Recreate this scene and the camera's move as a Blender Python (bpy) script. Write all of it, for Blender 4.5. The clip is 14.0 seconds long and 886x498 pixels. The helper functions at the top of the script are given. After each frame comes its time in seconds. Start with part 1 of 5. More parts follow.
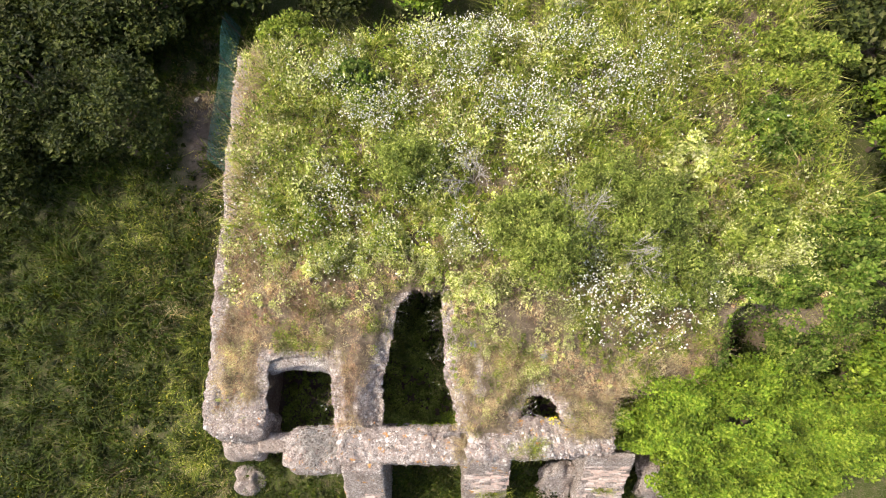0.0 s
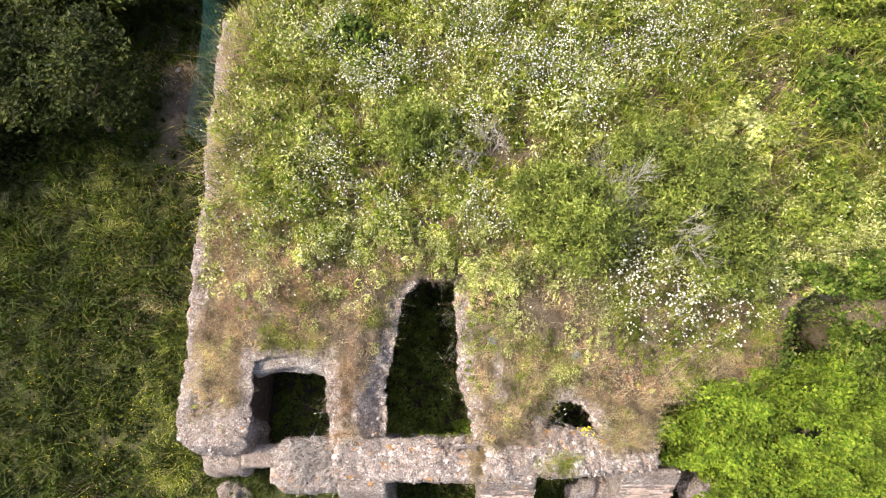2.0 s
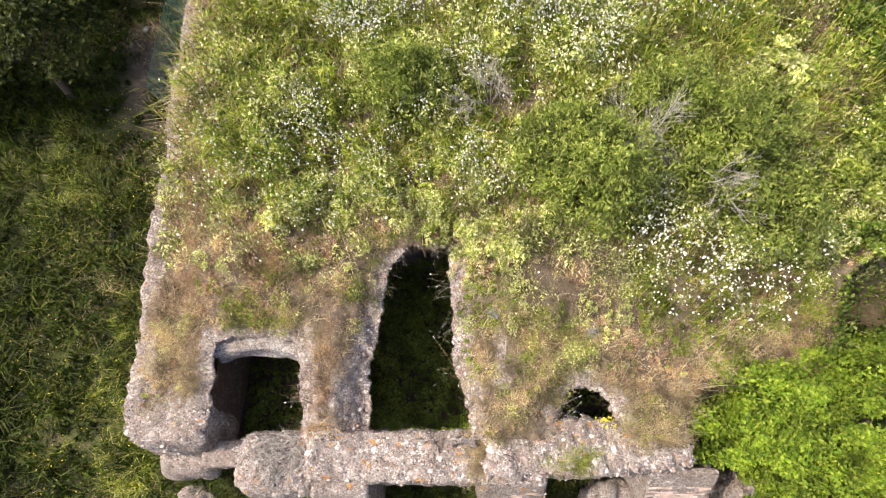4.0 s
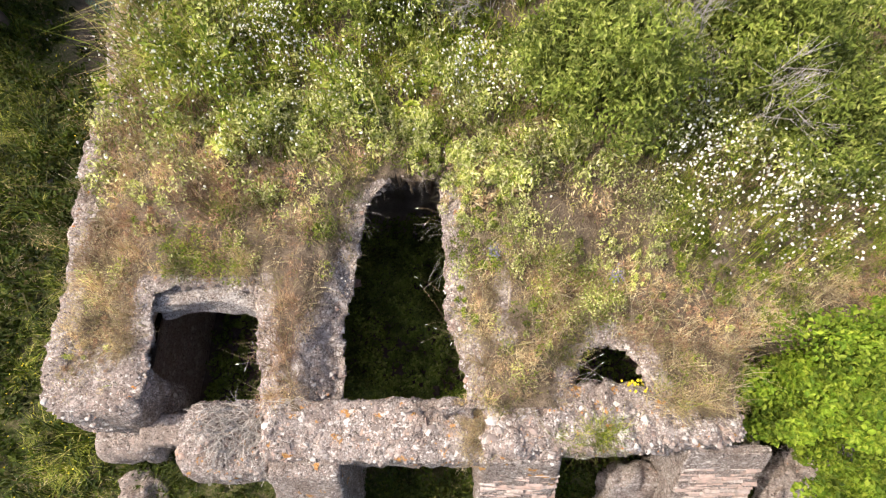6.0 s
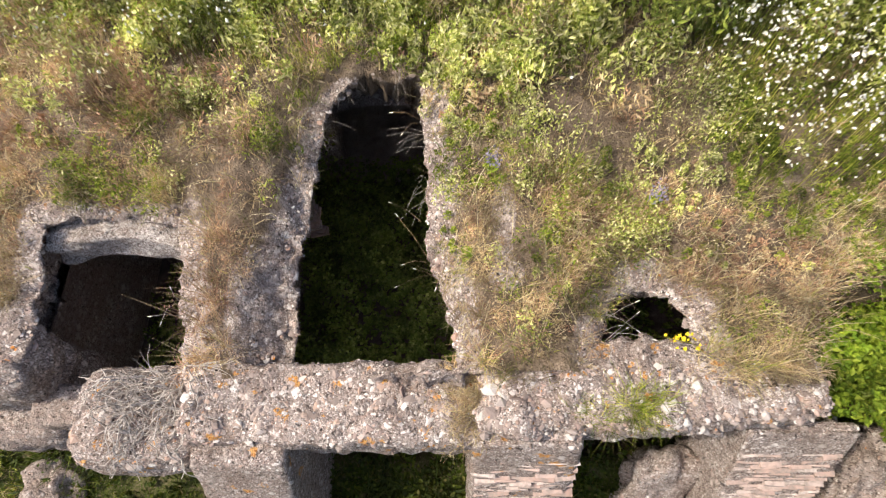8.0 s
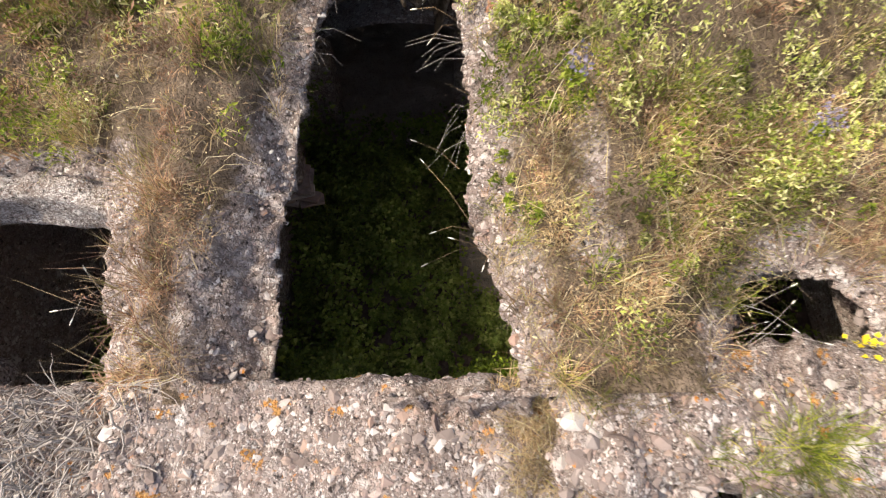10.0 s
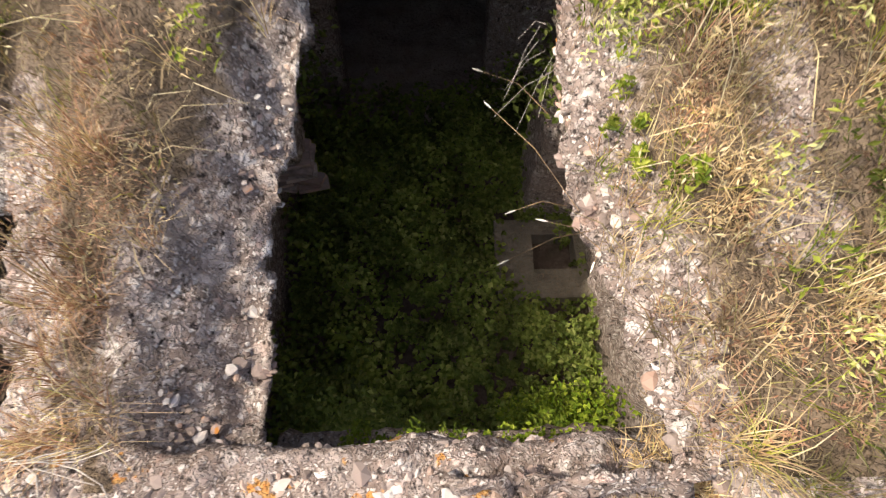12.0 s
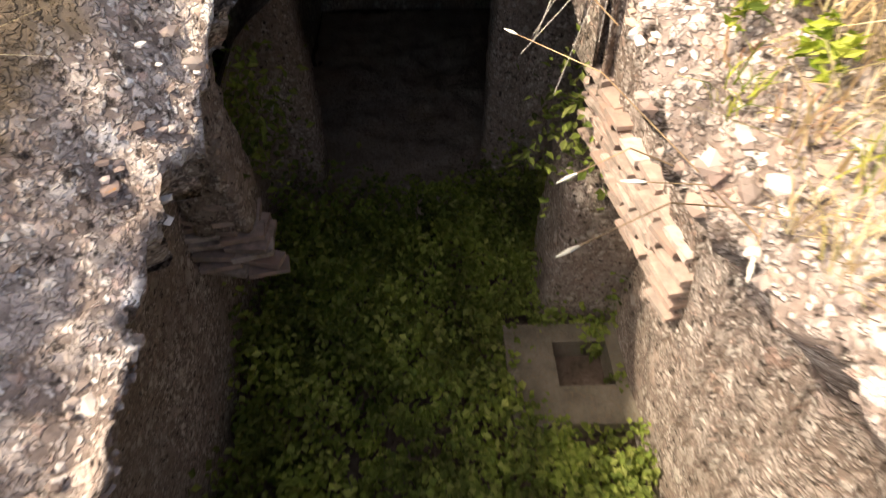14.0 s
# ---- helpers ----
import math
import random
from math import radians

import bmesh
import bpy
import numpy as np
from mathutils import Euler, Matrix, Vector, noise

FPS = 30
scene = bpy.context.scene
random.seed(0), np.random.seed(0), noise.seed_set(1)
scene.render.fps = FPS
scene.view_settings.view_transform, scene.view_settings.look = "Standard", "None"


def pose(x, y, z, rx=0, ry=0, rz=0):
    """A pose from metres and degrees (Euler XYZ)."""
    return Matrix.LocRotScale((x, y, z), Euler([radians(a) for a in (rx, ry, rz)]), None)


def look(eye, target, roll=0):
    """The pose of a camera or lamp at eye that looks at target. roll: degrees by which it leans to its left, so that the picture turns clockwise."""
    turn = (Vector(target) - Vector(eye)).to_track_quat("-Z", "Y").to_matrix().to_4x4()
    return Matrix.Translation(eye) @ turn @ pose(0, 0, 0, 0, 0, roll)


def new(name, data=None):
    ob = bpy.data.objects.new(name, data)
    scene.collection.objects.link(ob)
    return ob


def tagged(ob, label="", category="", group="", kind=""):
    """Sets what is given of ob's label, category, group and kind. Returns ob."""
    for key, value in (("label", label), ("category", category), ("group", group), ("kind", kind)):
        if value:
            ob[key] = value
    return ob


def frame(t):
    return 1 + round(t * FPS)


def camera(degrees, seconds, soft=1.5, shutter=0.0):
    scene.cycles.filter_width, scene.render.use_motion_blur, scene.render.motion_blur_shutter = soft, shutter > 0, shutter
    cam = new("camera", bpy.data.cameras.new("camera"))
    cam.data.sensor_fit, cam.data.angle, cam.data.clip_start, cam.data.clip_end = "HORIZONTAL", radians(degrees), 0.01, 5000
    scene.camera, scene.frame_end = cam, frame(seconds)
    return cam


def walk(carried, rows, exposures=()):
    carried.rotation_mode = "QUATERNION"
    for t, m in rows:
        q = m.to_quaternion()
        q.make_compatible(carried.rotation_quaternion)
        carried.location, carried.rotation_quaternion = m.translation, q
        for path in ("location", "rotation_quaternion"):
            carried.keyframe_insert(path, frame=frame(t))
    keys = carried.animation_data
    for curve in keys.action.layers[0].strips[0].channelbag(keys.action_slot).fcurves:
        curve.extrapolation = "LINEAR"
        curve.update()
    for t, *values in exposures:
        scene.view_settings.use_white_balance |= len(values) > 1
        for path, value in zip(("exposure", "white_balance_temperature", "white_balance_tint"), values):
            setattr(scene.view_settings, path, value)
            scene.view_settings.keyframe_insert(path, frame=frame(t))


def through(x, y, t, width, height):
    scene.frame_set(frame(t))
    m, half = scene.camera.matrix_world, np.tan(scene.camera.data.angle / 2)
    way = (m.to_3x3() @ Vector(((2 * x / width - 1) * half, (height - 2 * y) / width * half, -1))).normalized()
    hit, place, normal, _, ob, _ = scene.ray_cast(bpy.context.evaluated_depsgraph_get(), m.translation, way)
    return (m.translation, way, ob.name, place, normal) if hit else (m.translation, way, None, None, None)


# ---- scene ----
cam = camera(77.0, 14.0, soft=1.2, shutter=0.5)
PATH = [
    (0, (0.0192, -0.5000, 11.6430), (0.0122, 0.3154, 9.8168), -0.17),
    (0.5, (-0.0143, -0.4729, 11.2818), (-0.0262, 0.3426, 9.4557), -0.56),
    (1, (-0.0308, -0.3791, 10.8955), (-0.0473, 0.4346, 9.0686), -0.88),
    (1.5, (-0.1293, -0.3087, 10.5686), (-0.1491, 0.5103, 8.7441), -1.09),
    (2, (-0.1467, -0.2438, 10.2305), (-0.1623, 0.5847, 8.4103), -0.75),
    (2.5, (-0.1640, -0.2545, 9.9141), (-0.1779, 0.6149, 8.1130), -0.59),
    (2.7, (-0.1584, -0.2624, 9.7912), (-0.1742, 0.6174, 7.9951), -0.79),
    (4.8, (0.0948, -0.4003, 8.1770), (0.0562, 0.4658, 6.3747), -2.37),
    (5, (0.0982, -0.4051, 8.0286), (0.0609, 0.4648, 6.2281), -2.25),
    (5.5, (0.1051, -0.4273, 7.6736), (0.0711, 0.4395, 5.8716), -2.05),
    (6, (0.0960, -0.4665, 7.2739), (0.0635, 0.4052, 5.4742), -1.97),
    (6.5, (0.1553, -0.4926, 6.9008), (0.1265, 0.3841, 5.1034), -1.67),
    (7, (0.2334, -0.4844, 6.4619), (0.2107, 0.3901, 4.6633), -1.35),
    (7.5, (0.2360, -0.4688, 6.0707), (0.2156, 0.3987, 4.2687), -1.27),
    (7.7, (0.2214, -0.4454, 5.9239), (0.2004, 0.4157, 4.1189), -1.32),
    (9.8, (-0.0634, -0.0052, 4.4380), (-0.0763, 0.8312, 2.6213), -1.11),
    (10, (-0.1074, 0.0585, 4.3275), (-0.1179, 0.8864, 2.5069), -0.95),
    (10.5, (-0.2306, 0.1662, 4.0589), (-0.2355, 0.9962, 2.2393), -0.57),
    (11, (-0.3556, 0.2700, 3.7830), (-0.3668, 1.1042, 1.9652), -0.94),
    (11.5, (-0.4462, 0.3928, 3.5644), (-0.4552, 1.2311, 1.7486), -0.93),
    (12, (-0.4169, 0.4620, 3.3388), (-0.4087, 1.2966, 1.5213), -0.40),
    (12.5, (-0.3553, 0.4835, 3.0991), (-0.3451, 1.3341, 1.2890), -0.36),
    (13, (-0.3330, 0.4841, 2.8136), (-0.3222, 1.4437, 1.0589), -0.49),
    (13.5, (-0.3722, 0.5145, 2.5597), (-0.3436, 1.6212, 0.8941), -0.11),
    (14, (-0.4179, 0.6375, 2.3310), (-0.3844, 1.9282, 0.8036), -0.22),
]
EXPOSURES = [(0.0, 0.20, 6450, 8), (2.7, 0.14, 6500, 10), (5.0, 0.07, 6550, 10), (7.7, -0.06, 6600, 10), (9.8, -0.17, 6750, 11), (12.0, -0.04, 6900, 11), (13.0, 0.20, 7200, 11), (14.0, 0.66, 7600, 11)]
walk(cam, [(t, look(eye, target, roll)) for t, eye, target, roll in PATH], EXPOSURES)

# ---- world and sun ----
SUN_ELEV, SUN_AZ = 52.0, 262.0   # degrees; azimuth clockwise from north (+y)
world = bpy.data.worlds.new("world")
scene.world = world
world.use_nodes = True
wn = world.node_tree
sky = wn.nodes.new("ShaderNodeTexSky")
sky.sky_type, sky.sun_disc = "NISHITA", False
sky.sun_elevation, sky.sun_rotation = radians(SUN_ELEV), radians(SUN_AZ)
sky.dust_density, sky.air_density = 4.0, 0.6
wn.links.new(sky.outputs[0], wn.nodes["Background"].inputs[0])
wn.nodes["Background"].inputs[1].default_value = 0.32
sun_data = bpy.data.lights.new("sun", "SUN")
sun_data.energy, sun_data.angle, sun_data.color = 4.1, radians(1.5), (1.0, 0.89, 0.75)
sun = new("sun", sun_data)
_s = Vector((math.sin(radians(SUN_AZ)) * math.cos(radians(SUN_ELEV)), math.cos(radians(SUN_AZ)) * math.cos(radians(SUN_ELEV)), math.sin(radians(SUN_ELEV))))
sun.matrix_world = look(_s * 60, (0, 0, 0))

# ---- helpers of this scene ----
def smooth(v):
    v = np.clip(v, 0, 1)
    return v * v * (3 - 2 * v)


_LAT = np.random.default_rng(3).random((64, 64))


def vnoise(x, y, scale=1.0, seed=0):
    """Smooth value noise in 0..1 on the plane, at so many cells a metre."""
    x = np.asarray(x, float) * scale + 17.3 * seed + 100
    y = np.asarray(y, float) * scale - 9.1 * seed + 100
    i, j = np.floor(x).astype(int), np.floor(y).astype(int)
    u, v = smooth(x - i), smooth(y - j)
    a, b = _LAT[i % 64, j % 64], _LAT[(i + 1) % 64, j % 64]
    c, d = _LAT[i % 64, (j + 1) % 64], _LAT[(i + 1) % 64, (j + 1) % 64]
    return (a * (1 - u) + b * u) * (1 - v) + (c * (1 - u) + d * u) * v


def fnoise(x, y, scale=1.0, seed=0):
    return (vnoise(x, y, scale, seed) + 0.5 * vnoise(x, y, scale * 2.1, seed + 5) + 0.25 * vnoise(x, y, scale * 4.3, seed + 9)) / 1.75


def bump(x, y, cx, cy, rx, ry):
    """1 at (cx, cy), falling to 0 outside the ellipse."""
    return smooth(1.35 - np.hypot((x - cx) / rx, (y - cy) / ry))


def mesh_data(name, verts, faces, material, shade=False):
    """A mesh from an array of places and arrays of faces, all of one array having as many corners."""
    me = bpy.data.meshes.new(name)
    verts = np.asarray(verts, np.float32)
    arrays = [np.asarray(f, np.int32) for f in (faces if isinstance(faces, (list, tuple)) else [faces]) if len(f)]
    loops = np.concatenate([f.ravel() for f in arrays])
    sizes = np.concatenate([np.full(len(f), f.shape[1], np.int32) for f in arrays])
    me.vertices.add(len(verts))
    me.vertices.foreach_set("co", verts.ravel())
    me.loops.add(len(loops))
    me.loops.foreach_set("vertex_index", loops)
    me.polygons.add(len(sizes))
    me.polygons.foreach_set("loop_start", np.concatenate([[0], np.cumsum(sizes)[:-1]]).astype(np.int32))
    me.polygons.foreach_set("use_smooth", np.full(len(sizes), shade))
    me.update(calc_edges=True)
    me.materials.append(material)
    return me


def part(name, bm, material, parent=None, label=""):
    """Links a bmesh (or finished mesh data) as one mesh object, under a thing or a part."""
    if isinstance(bm, bmesh.types.BMesh):
        me = bpy.data.meshes.new(name)
        bm.to_mesh(me)
        bm.free()
        me.materials.append(material)
    else:
        me = bm
    ob = new(name, me)
    if parent is not None:
        ob.parent = parent
    if label:
        ob["label"] = label
    return ob


# ---- materials ----
def material(name, rough=0.8, spec=0.3):
    m = bpy.data.materials.new(name)
    m.use_nodes = True
    nt = m.node_tree
    bsdf = nt.nodes["Principled BSDF"]
    bsdf.inputs["Roughness"].default_value = rough
    bsdf.inputs["Specular IOR Level"].default_value = spec
    return m, nt, bsdf


def node(nt, kind, **values):
    n = nt.nodes.new(kind)
    for key, value in values.items():
        n.inputs[key.replace("_", " ")].default_value = value
    return n


def ramp(nt, fac, stops):
    r = nt.nodes.new("ShaderNodeValToRGB")
    els = r.color_ramp.elements
    while len(els) < len(stops):
        els.new(0.5)
    for e, (at, c) in zip(els, stops):
        e.position, e.color = at, (*c, 1)
    nt.links.new(fac, r.inputs[0])
    return r.outputs[0]


def mix(nt, fac, a, b, mode="MIX"):
    m = nt.nodes.new("ShaderNodeMix")
    m.data_type, m.blend_type = "RGBA", mode
    for sock, value in ((m.inputs["Factor"], fac), (m.inputs["A"], a), (m.inputs["B"], b)):
        if isinstance(value, (int, float)):
            sock.default_value = value
        elif isinstance(value, tuple):
            sock.default_value = (*value, 1)
        else:
            nt.links.new(value, sock)
    return m.outputs["Result"]


def coords(nt):
    return nt.nodes.new("ShaderNodeNewGeometry").outputs["Position"]


def noise_fac(nt, scale, detail=4.0, rough=0.6, src=None):
    n = node(nt, "ShaderNodeTexNoise", Scale=scale, Detail=detail, Roughness=rough)
    nt.links.new(src if src is not None else coords(nt), n.inputs["Vector"])
    return n.outputs["Fac"]


def relief(nt, bsdf, height, strength=0.5, distance=0.02):
    b = node(nt, "ShaderNodeBump", Strength=strength, Distance=distance)
    nt.links.new(height, b.inputs["Height"])
    nt.links.new(b.outputs[0], bsdf.inputs["Normal"])


def rubble_material(name, stops, lichen=0.0, cell=17.0, brown=0.0):
    """Weathered lime concrete: packed broken stones of three sizes, dark crevices, pale crust and stains."""
    m, nt, bsdf = material(name, 0.92, 0.15)
    pos = coords(nt)
    warp = node(nt, "ShaderNodeTexNoise", Scale=26.0, Detail=3.0)
    nt.links.new(pos, warp.inputs["Vector"])
    add = nt.nodes.new("ShaderNodeVectorMath")
    add.operation = "MULTIPLY_ADD"
    add.inputs[1].default_value = (0.045, 0.045, 0.045)
    nt.links.new(warp.outputs["Color"], add.inputs[0])
    nt.links.new(pos, add.inputs[2])
    layers = []
    for scale in (cell, cell * 2.2, cell * 4.6):
        vo = node(nt, "ShaderNodeTexVoronoi", Scale=scale, Randomness=1.0)
        vo.distance = "MANHATTAN"
        nt.links.new(add.outputs[0], vo.inputs["Vector"])
        sep = nt.nodes.new("ShaderNodeSeparateColor")
        nt.links.new(vo.outputs["Color"], sep.inputs[0])
        gap = ramp(nt, vo.outputs["Distance"], [(0.50, (1, 1, 1)), (0.80, (0, 0, 0))])
        layers.append((ramp(nt, sep.outputs[0], stops), gap, sep.outputs[1]))
    fine, mid, large = layers[2], layers[1], layers[0]
    dark = ramp(nt, noise_fac(nt, 24.0, 6.0, 0.7), [(0.35, (0.14, 0.112, 0.096)), (0.65, (0.33, 0.27, 0.235))])
    col = mix(nt, fine[1], dark, fine[0])
    pick = mix(nt, 1.0, mid[1], ramp(nt, mid[2], [(0.40, (0, 0, 0)), (0.44, (1, 1, 1))]), "MULTIPLY")
    col = mix(nt, pick, col, mid[0])
    pick2 = mix(nt, 1.0, large[1], ramp(nt, large[2], [(0.74, (0, 0, 0)), (0.77, (1, 1, 1))]), "MULTIPLY")
    col = mix(nt, pick2, col, large[0])
    # pale lime crust with ragged edges, and brown weathering between
    crust = ramp(nt, noise_fac(nt, 8.0, 9.0, 0.72), [(0.53, (0, 0, 0)), (0.57, (0.62, 0.62, 0.62)), (0.75, (0.85, 0.85, 0.85))])
    col = mix(nt, crust, col, mix(nt, 0.4, col, (0.70, 0.645, 0.59)))
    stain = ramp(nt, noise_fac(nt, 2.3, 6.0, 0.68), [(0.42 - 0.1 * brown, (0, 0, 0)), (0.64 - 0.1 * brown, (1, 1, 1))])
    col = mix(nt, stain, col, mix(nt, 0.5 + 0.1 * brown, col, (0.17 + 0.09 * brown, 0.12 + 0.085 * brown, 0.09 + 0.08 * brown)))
    pits = ramp(nt, noise_fac(nt, 30.0, 6.0, 0.68), [(0.35, (1, 1, 1)), (0.43, (0, 0, 0))])
    col = mix(nt, pits, col, (0.055, 0.045, 0.04))
    if lichen:
        spots = ramp(nt, noise_fac(nt, 6.5, 6.0, 0.62), [(0.668 - lichen, (0, 0, 0)), (0.70 - lichen, (0.92, 0.92, 0.92))])
        col = mix(nt, spots, col, ramp(nt, noise_fac(nt, 60.0, 3.0), [(0.35, (0.50, 0.20, 0.04)), (0.65, (0.56, 0.34, 0.12))]))
    nt.links.new(col, bsdf.inputs["Base Color"])
    high = mix(nt, 0.45, mix(nt, 0.5, mix(nt, 0.5, pick, pick2), fine[1]), mix(nt, 0.5, noise_fac(nt, 20.0, 8.0, 0.7), mix(nt, 1.0, (1.0, 1.0, 1.0), pits, "SUBTRACT")))
    relief(nt, bsdf, high, 1.0, 0.03)
    return m


PEBBLES = [(0.0, (0.28, 0.23, 0.205)), (0.2, (0.56, 0.49, 0.44)), (0.36, (0.36, 0.30, 0.265)), (0.52, (0.68, 0.62, 0.565)), (0.66, (0.50, 0.36, 0.30)), (0.78, (0.82, 0.78, 0.73)), (0.9, (0.74, 0.68, 0.62)), (1.0, (0.46, 0.39, 0.35))]
M_RUBBLE = rubble_material("rubble", PEBBLES, 0.0)
M_LIME = rubble_material("lime_mortar", [(0.0, (0.74, 0.70, 0.65)), (0.5, (0.84, 0.81, 0.77)), (1.0, (0.78, 0.73, 0.68))], 0.0, 22.0)
M_RUBBLE_LICHEN = rubble_material("rubble_lichen", PEBBLES, 0.055)
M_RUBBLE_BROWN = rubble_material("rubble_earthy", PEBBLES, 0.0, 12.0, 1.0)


def weathered(nt, col, lichen=True):
    """Broad stains and small orange lichen spots laid over a stone colour."""
    col = mix(nt, ramp(nt, noise_fac(nt, 1.6, 6.0, 0.65), [(0.40, (0, 0, 0)), (0.64, (1, 1, 1))]), col, mix(nt, 0.55, col, (0.15, 0.115, 0.10)))
    col = mix(nt, ramp(nt, noise_fac(nt, 4.5, 3.0), [(0.5, (0, 0, 0)), (0.72, (0.5, 0.5, 0.5))]), col, (0.44, 0.31, 0.26))
    if lichen:
        col = mix(nt, ramp(nt, noise_fac(nt, 9.0, 4.0, 0.6), [(0.655, (0, 0, 0)), (0.685, (1, 1, 1))]), col, (0.52, 0.22, 0.05))
    return col


def island_material(name, stops, rough=0.65, spec=0.25, through=0.35, stone=False):
    """Leaves, blades and stones: the colour changes from piece to piece, and in broad patches."""
    m, nt, bsdf = material(name, rough, spec)
    geo = nt.nodes.new("ShaderNodeNewGeometry")
    col = ramp(nt, geo.outputs["Random Per Island"], stops)
    tone = ramp(nt, noise_fac(nt, 2.6, 6.0, 0.65), [(0.36, (0.30, 0.30, 0.27)), (0.48, (0.86, 0.86, 0.82)), (0.63, (1.50, 1.47, 1.30))]) if through else ramp(nt, noise_fac(nt, 1.3, 3.0), [(0.3, (0.72, 0.72, 0.72)), (0.7, (1.12, 1.12, 1.1))])
    col = mix(nt, 1.0, col, tone, "MULTIPLY")
    if stone:
        col = weathered(nt, col)
    nt.links.new(col, bsdf.inputs["Base Color"])
    if through:
        tr = nt.nodes.new("ShaderNodeBsdfTranslucent")
        nt.links.new(mix(nt, 1.0, col, (1.0, 1.0, 0.6), "MULTIPLY"), tr.inputs["Color"])
        ms = nt.nodes.new("ShaderNodeMixShader")
        ms.inputs[0].default_value = through
        nt.links.new(bsdf.outputs[0], ms.inputs[1])
        nt.links.new(tr.outputs[0], ms.inputs[2])
        nt.links.new(ms.outputs[0], nt.nodes["Material Output"].inputs[0])
    return m


M_STONE = island_material("pebble_stones", [(0.0, (0.15, 0.12, 0.105)), (0.25, (0.33, 0.28, 0.25)), (0.45, (0.24, 0.195, 0.17)), (0.6, (0.46, 0.40, 0.36)), (0.68, (0.70, 0.66, 0.61)), (0.85, (0.76, 0.72, 0.67)), (0.88, (0.45, 0.31, 0.24)), (1.0, (0.52, 0.42, 0.35))], 0.85, 0.15, 0.0, stone=True)
M_DRY = island_material("dry_grass", [(0.0, (0.28, 0.20, 0.12)), (0.35, (0.55, 0.44, 0.285)), (0.6, (0.40, 0.275, 0.18)), (0.85, (0.72, 0.64, 0.47)), (1.0, (0.38, 0.36, 0.13))])
M_RED = island_material("red_dry_grass", [(0.0, (0.27, 0.145, 0.105)), (0.5, (0.43, 0.26, 0.19)), (1.0, (0.55, 0.41, 0.30))])
M_GREEN = island_material("green_grass", [(0.0, (0.085, 0.13, 0.014)), (0.4, (0.22, 0.275, 0.03)), (0.75, (0.38, 0.40, 0.075)), (1.0, (0.52, 0.47, 0.18))])
M_HERB = island_material("pale_herb", [(0.0, (0.14, 0.195, 0.03)), (0.3, (0.40, 0.46, 0.12)), (0.65, (0.66, 0.67, 0.27)), (1.0, (0.80, 0.78, 0.50))])
M_LEAF = island_material("bright_leaf", [(0.0, (0.10, 0.18, 0.015)), (0.5, (0.19, 0.28, 0.025)), (1.0, (0.31, 0.38, 0.05))])
M_SHRUB = island_material("shrub_leaf", [(0.0, (0.05, 0.095, 0.010)), (0.5, (0.115, 0.18, 0.022)), (0.85, (0.21, 0.27, 0.05)), (1.0, (0.32, 0.33, 0.115))])
M_WEED = island_material("roof_weed", [(0.0, (0.08, 0.13, 0.014)), (0.5, (0.22, 0.285, 0.035)), (1.0, (0.42, 0.45, 0.10))])
M_FEATHER = island_material("feathery_green", [(0.0, (0.12, 0.165, 0.03)), (0.6, (0.235, 0.29, 0.055)), (1.0, (0.42, 0.45, 0.14))])
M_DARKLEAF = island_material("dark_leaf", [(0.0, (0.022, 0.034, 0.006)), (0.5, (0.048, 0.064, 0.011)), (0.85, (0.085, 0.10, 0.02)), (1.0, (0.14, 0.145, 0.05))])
M_MEADOW = island_material("meadow", [(0.0, (0.027, 0.046, 0.004)), (0.5, (0.052, 0.078, 0.007)), (0.85, (0.09, 0.11, 0.012)), (1.0, (0.15, 0.13, 0.05))])
M_FLOORLEAF = island_material("nettle_leaf", [(0.0, (0.13, 0.19, 0.04)), (0.6, (0.22, 0.285, 0.065)), (1.0, (0.33, 0.37, 0.12))])
M_WHITE = island_material("white_petals", [(0.0, (0.75, 0.75, 0.70)), (1.0, (0.85, 0.84, 0.82))], through=0.2)
M_YELLOW = island_material("yellow_petals", [(0.0, (0.70, 0.55, 0.03)), (1.0, (0.8, 0.68, 0.05))])
M_TWIG = island_material("dead_twig", [(0.0, (0.38, 0.34, 0.30)), (1.0, (0.56, 0.52, 0.47))], 0.85, 0.15, 0.0)
M_BARK = island_material("bark", [(0.0, (0.11, 0.085, 0.065)), (1.0, (0.16, 0.12, 0.09))], 0.9, 0.1, 0.0)


def soil_material(name, stops, scale=3.0):
    m, nt, bsdf = material(name, 0.95, 0.1)
    col = ramp(nt, noise_fac(nt, scale, 8.0, 0.65), stops)
    col = mix(nt, ramp(nt, noise_fac(nt, 45.0, 3.0), [(0.5, (0, 0, 0)), (0.75, (1, 1, 1))]), col, (0.20, 0.16, 0.11))
    nt.links.new(col, bsdf.inputs["Base Color"])
    relief(nt, bsdf, noise_fac(nt, 28.0, 6.0), 0.8, 0.03)
    return m


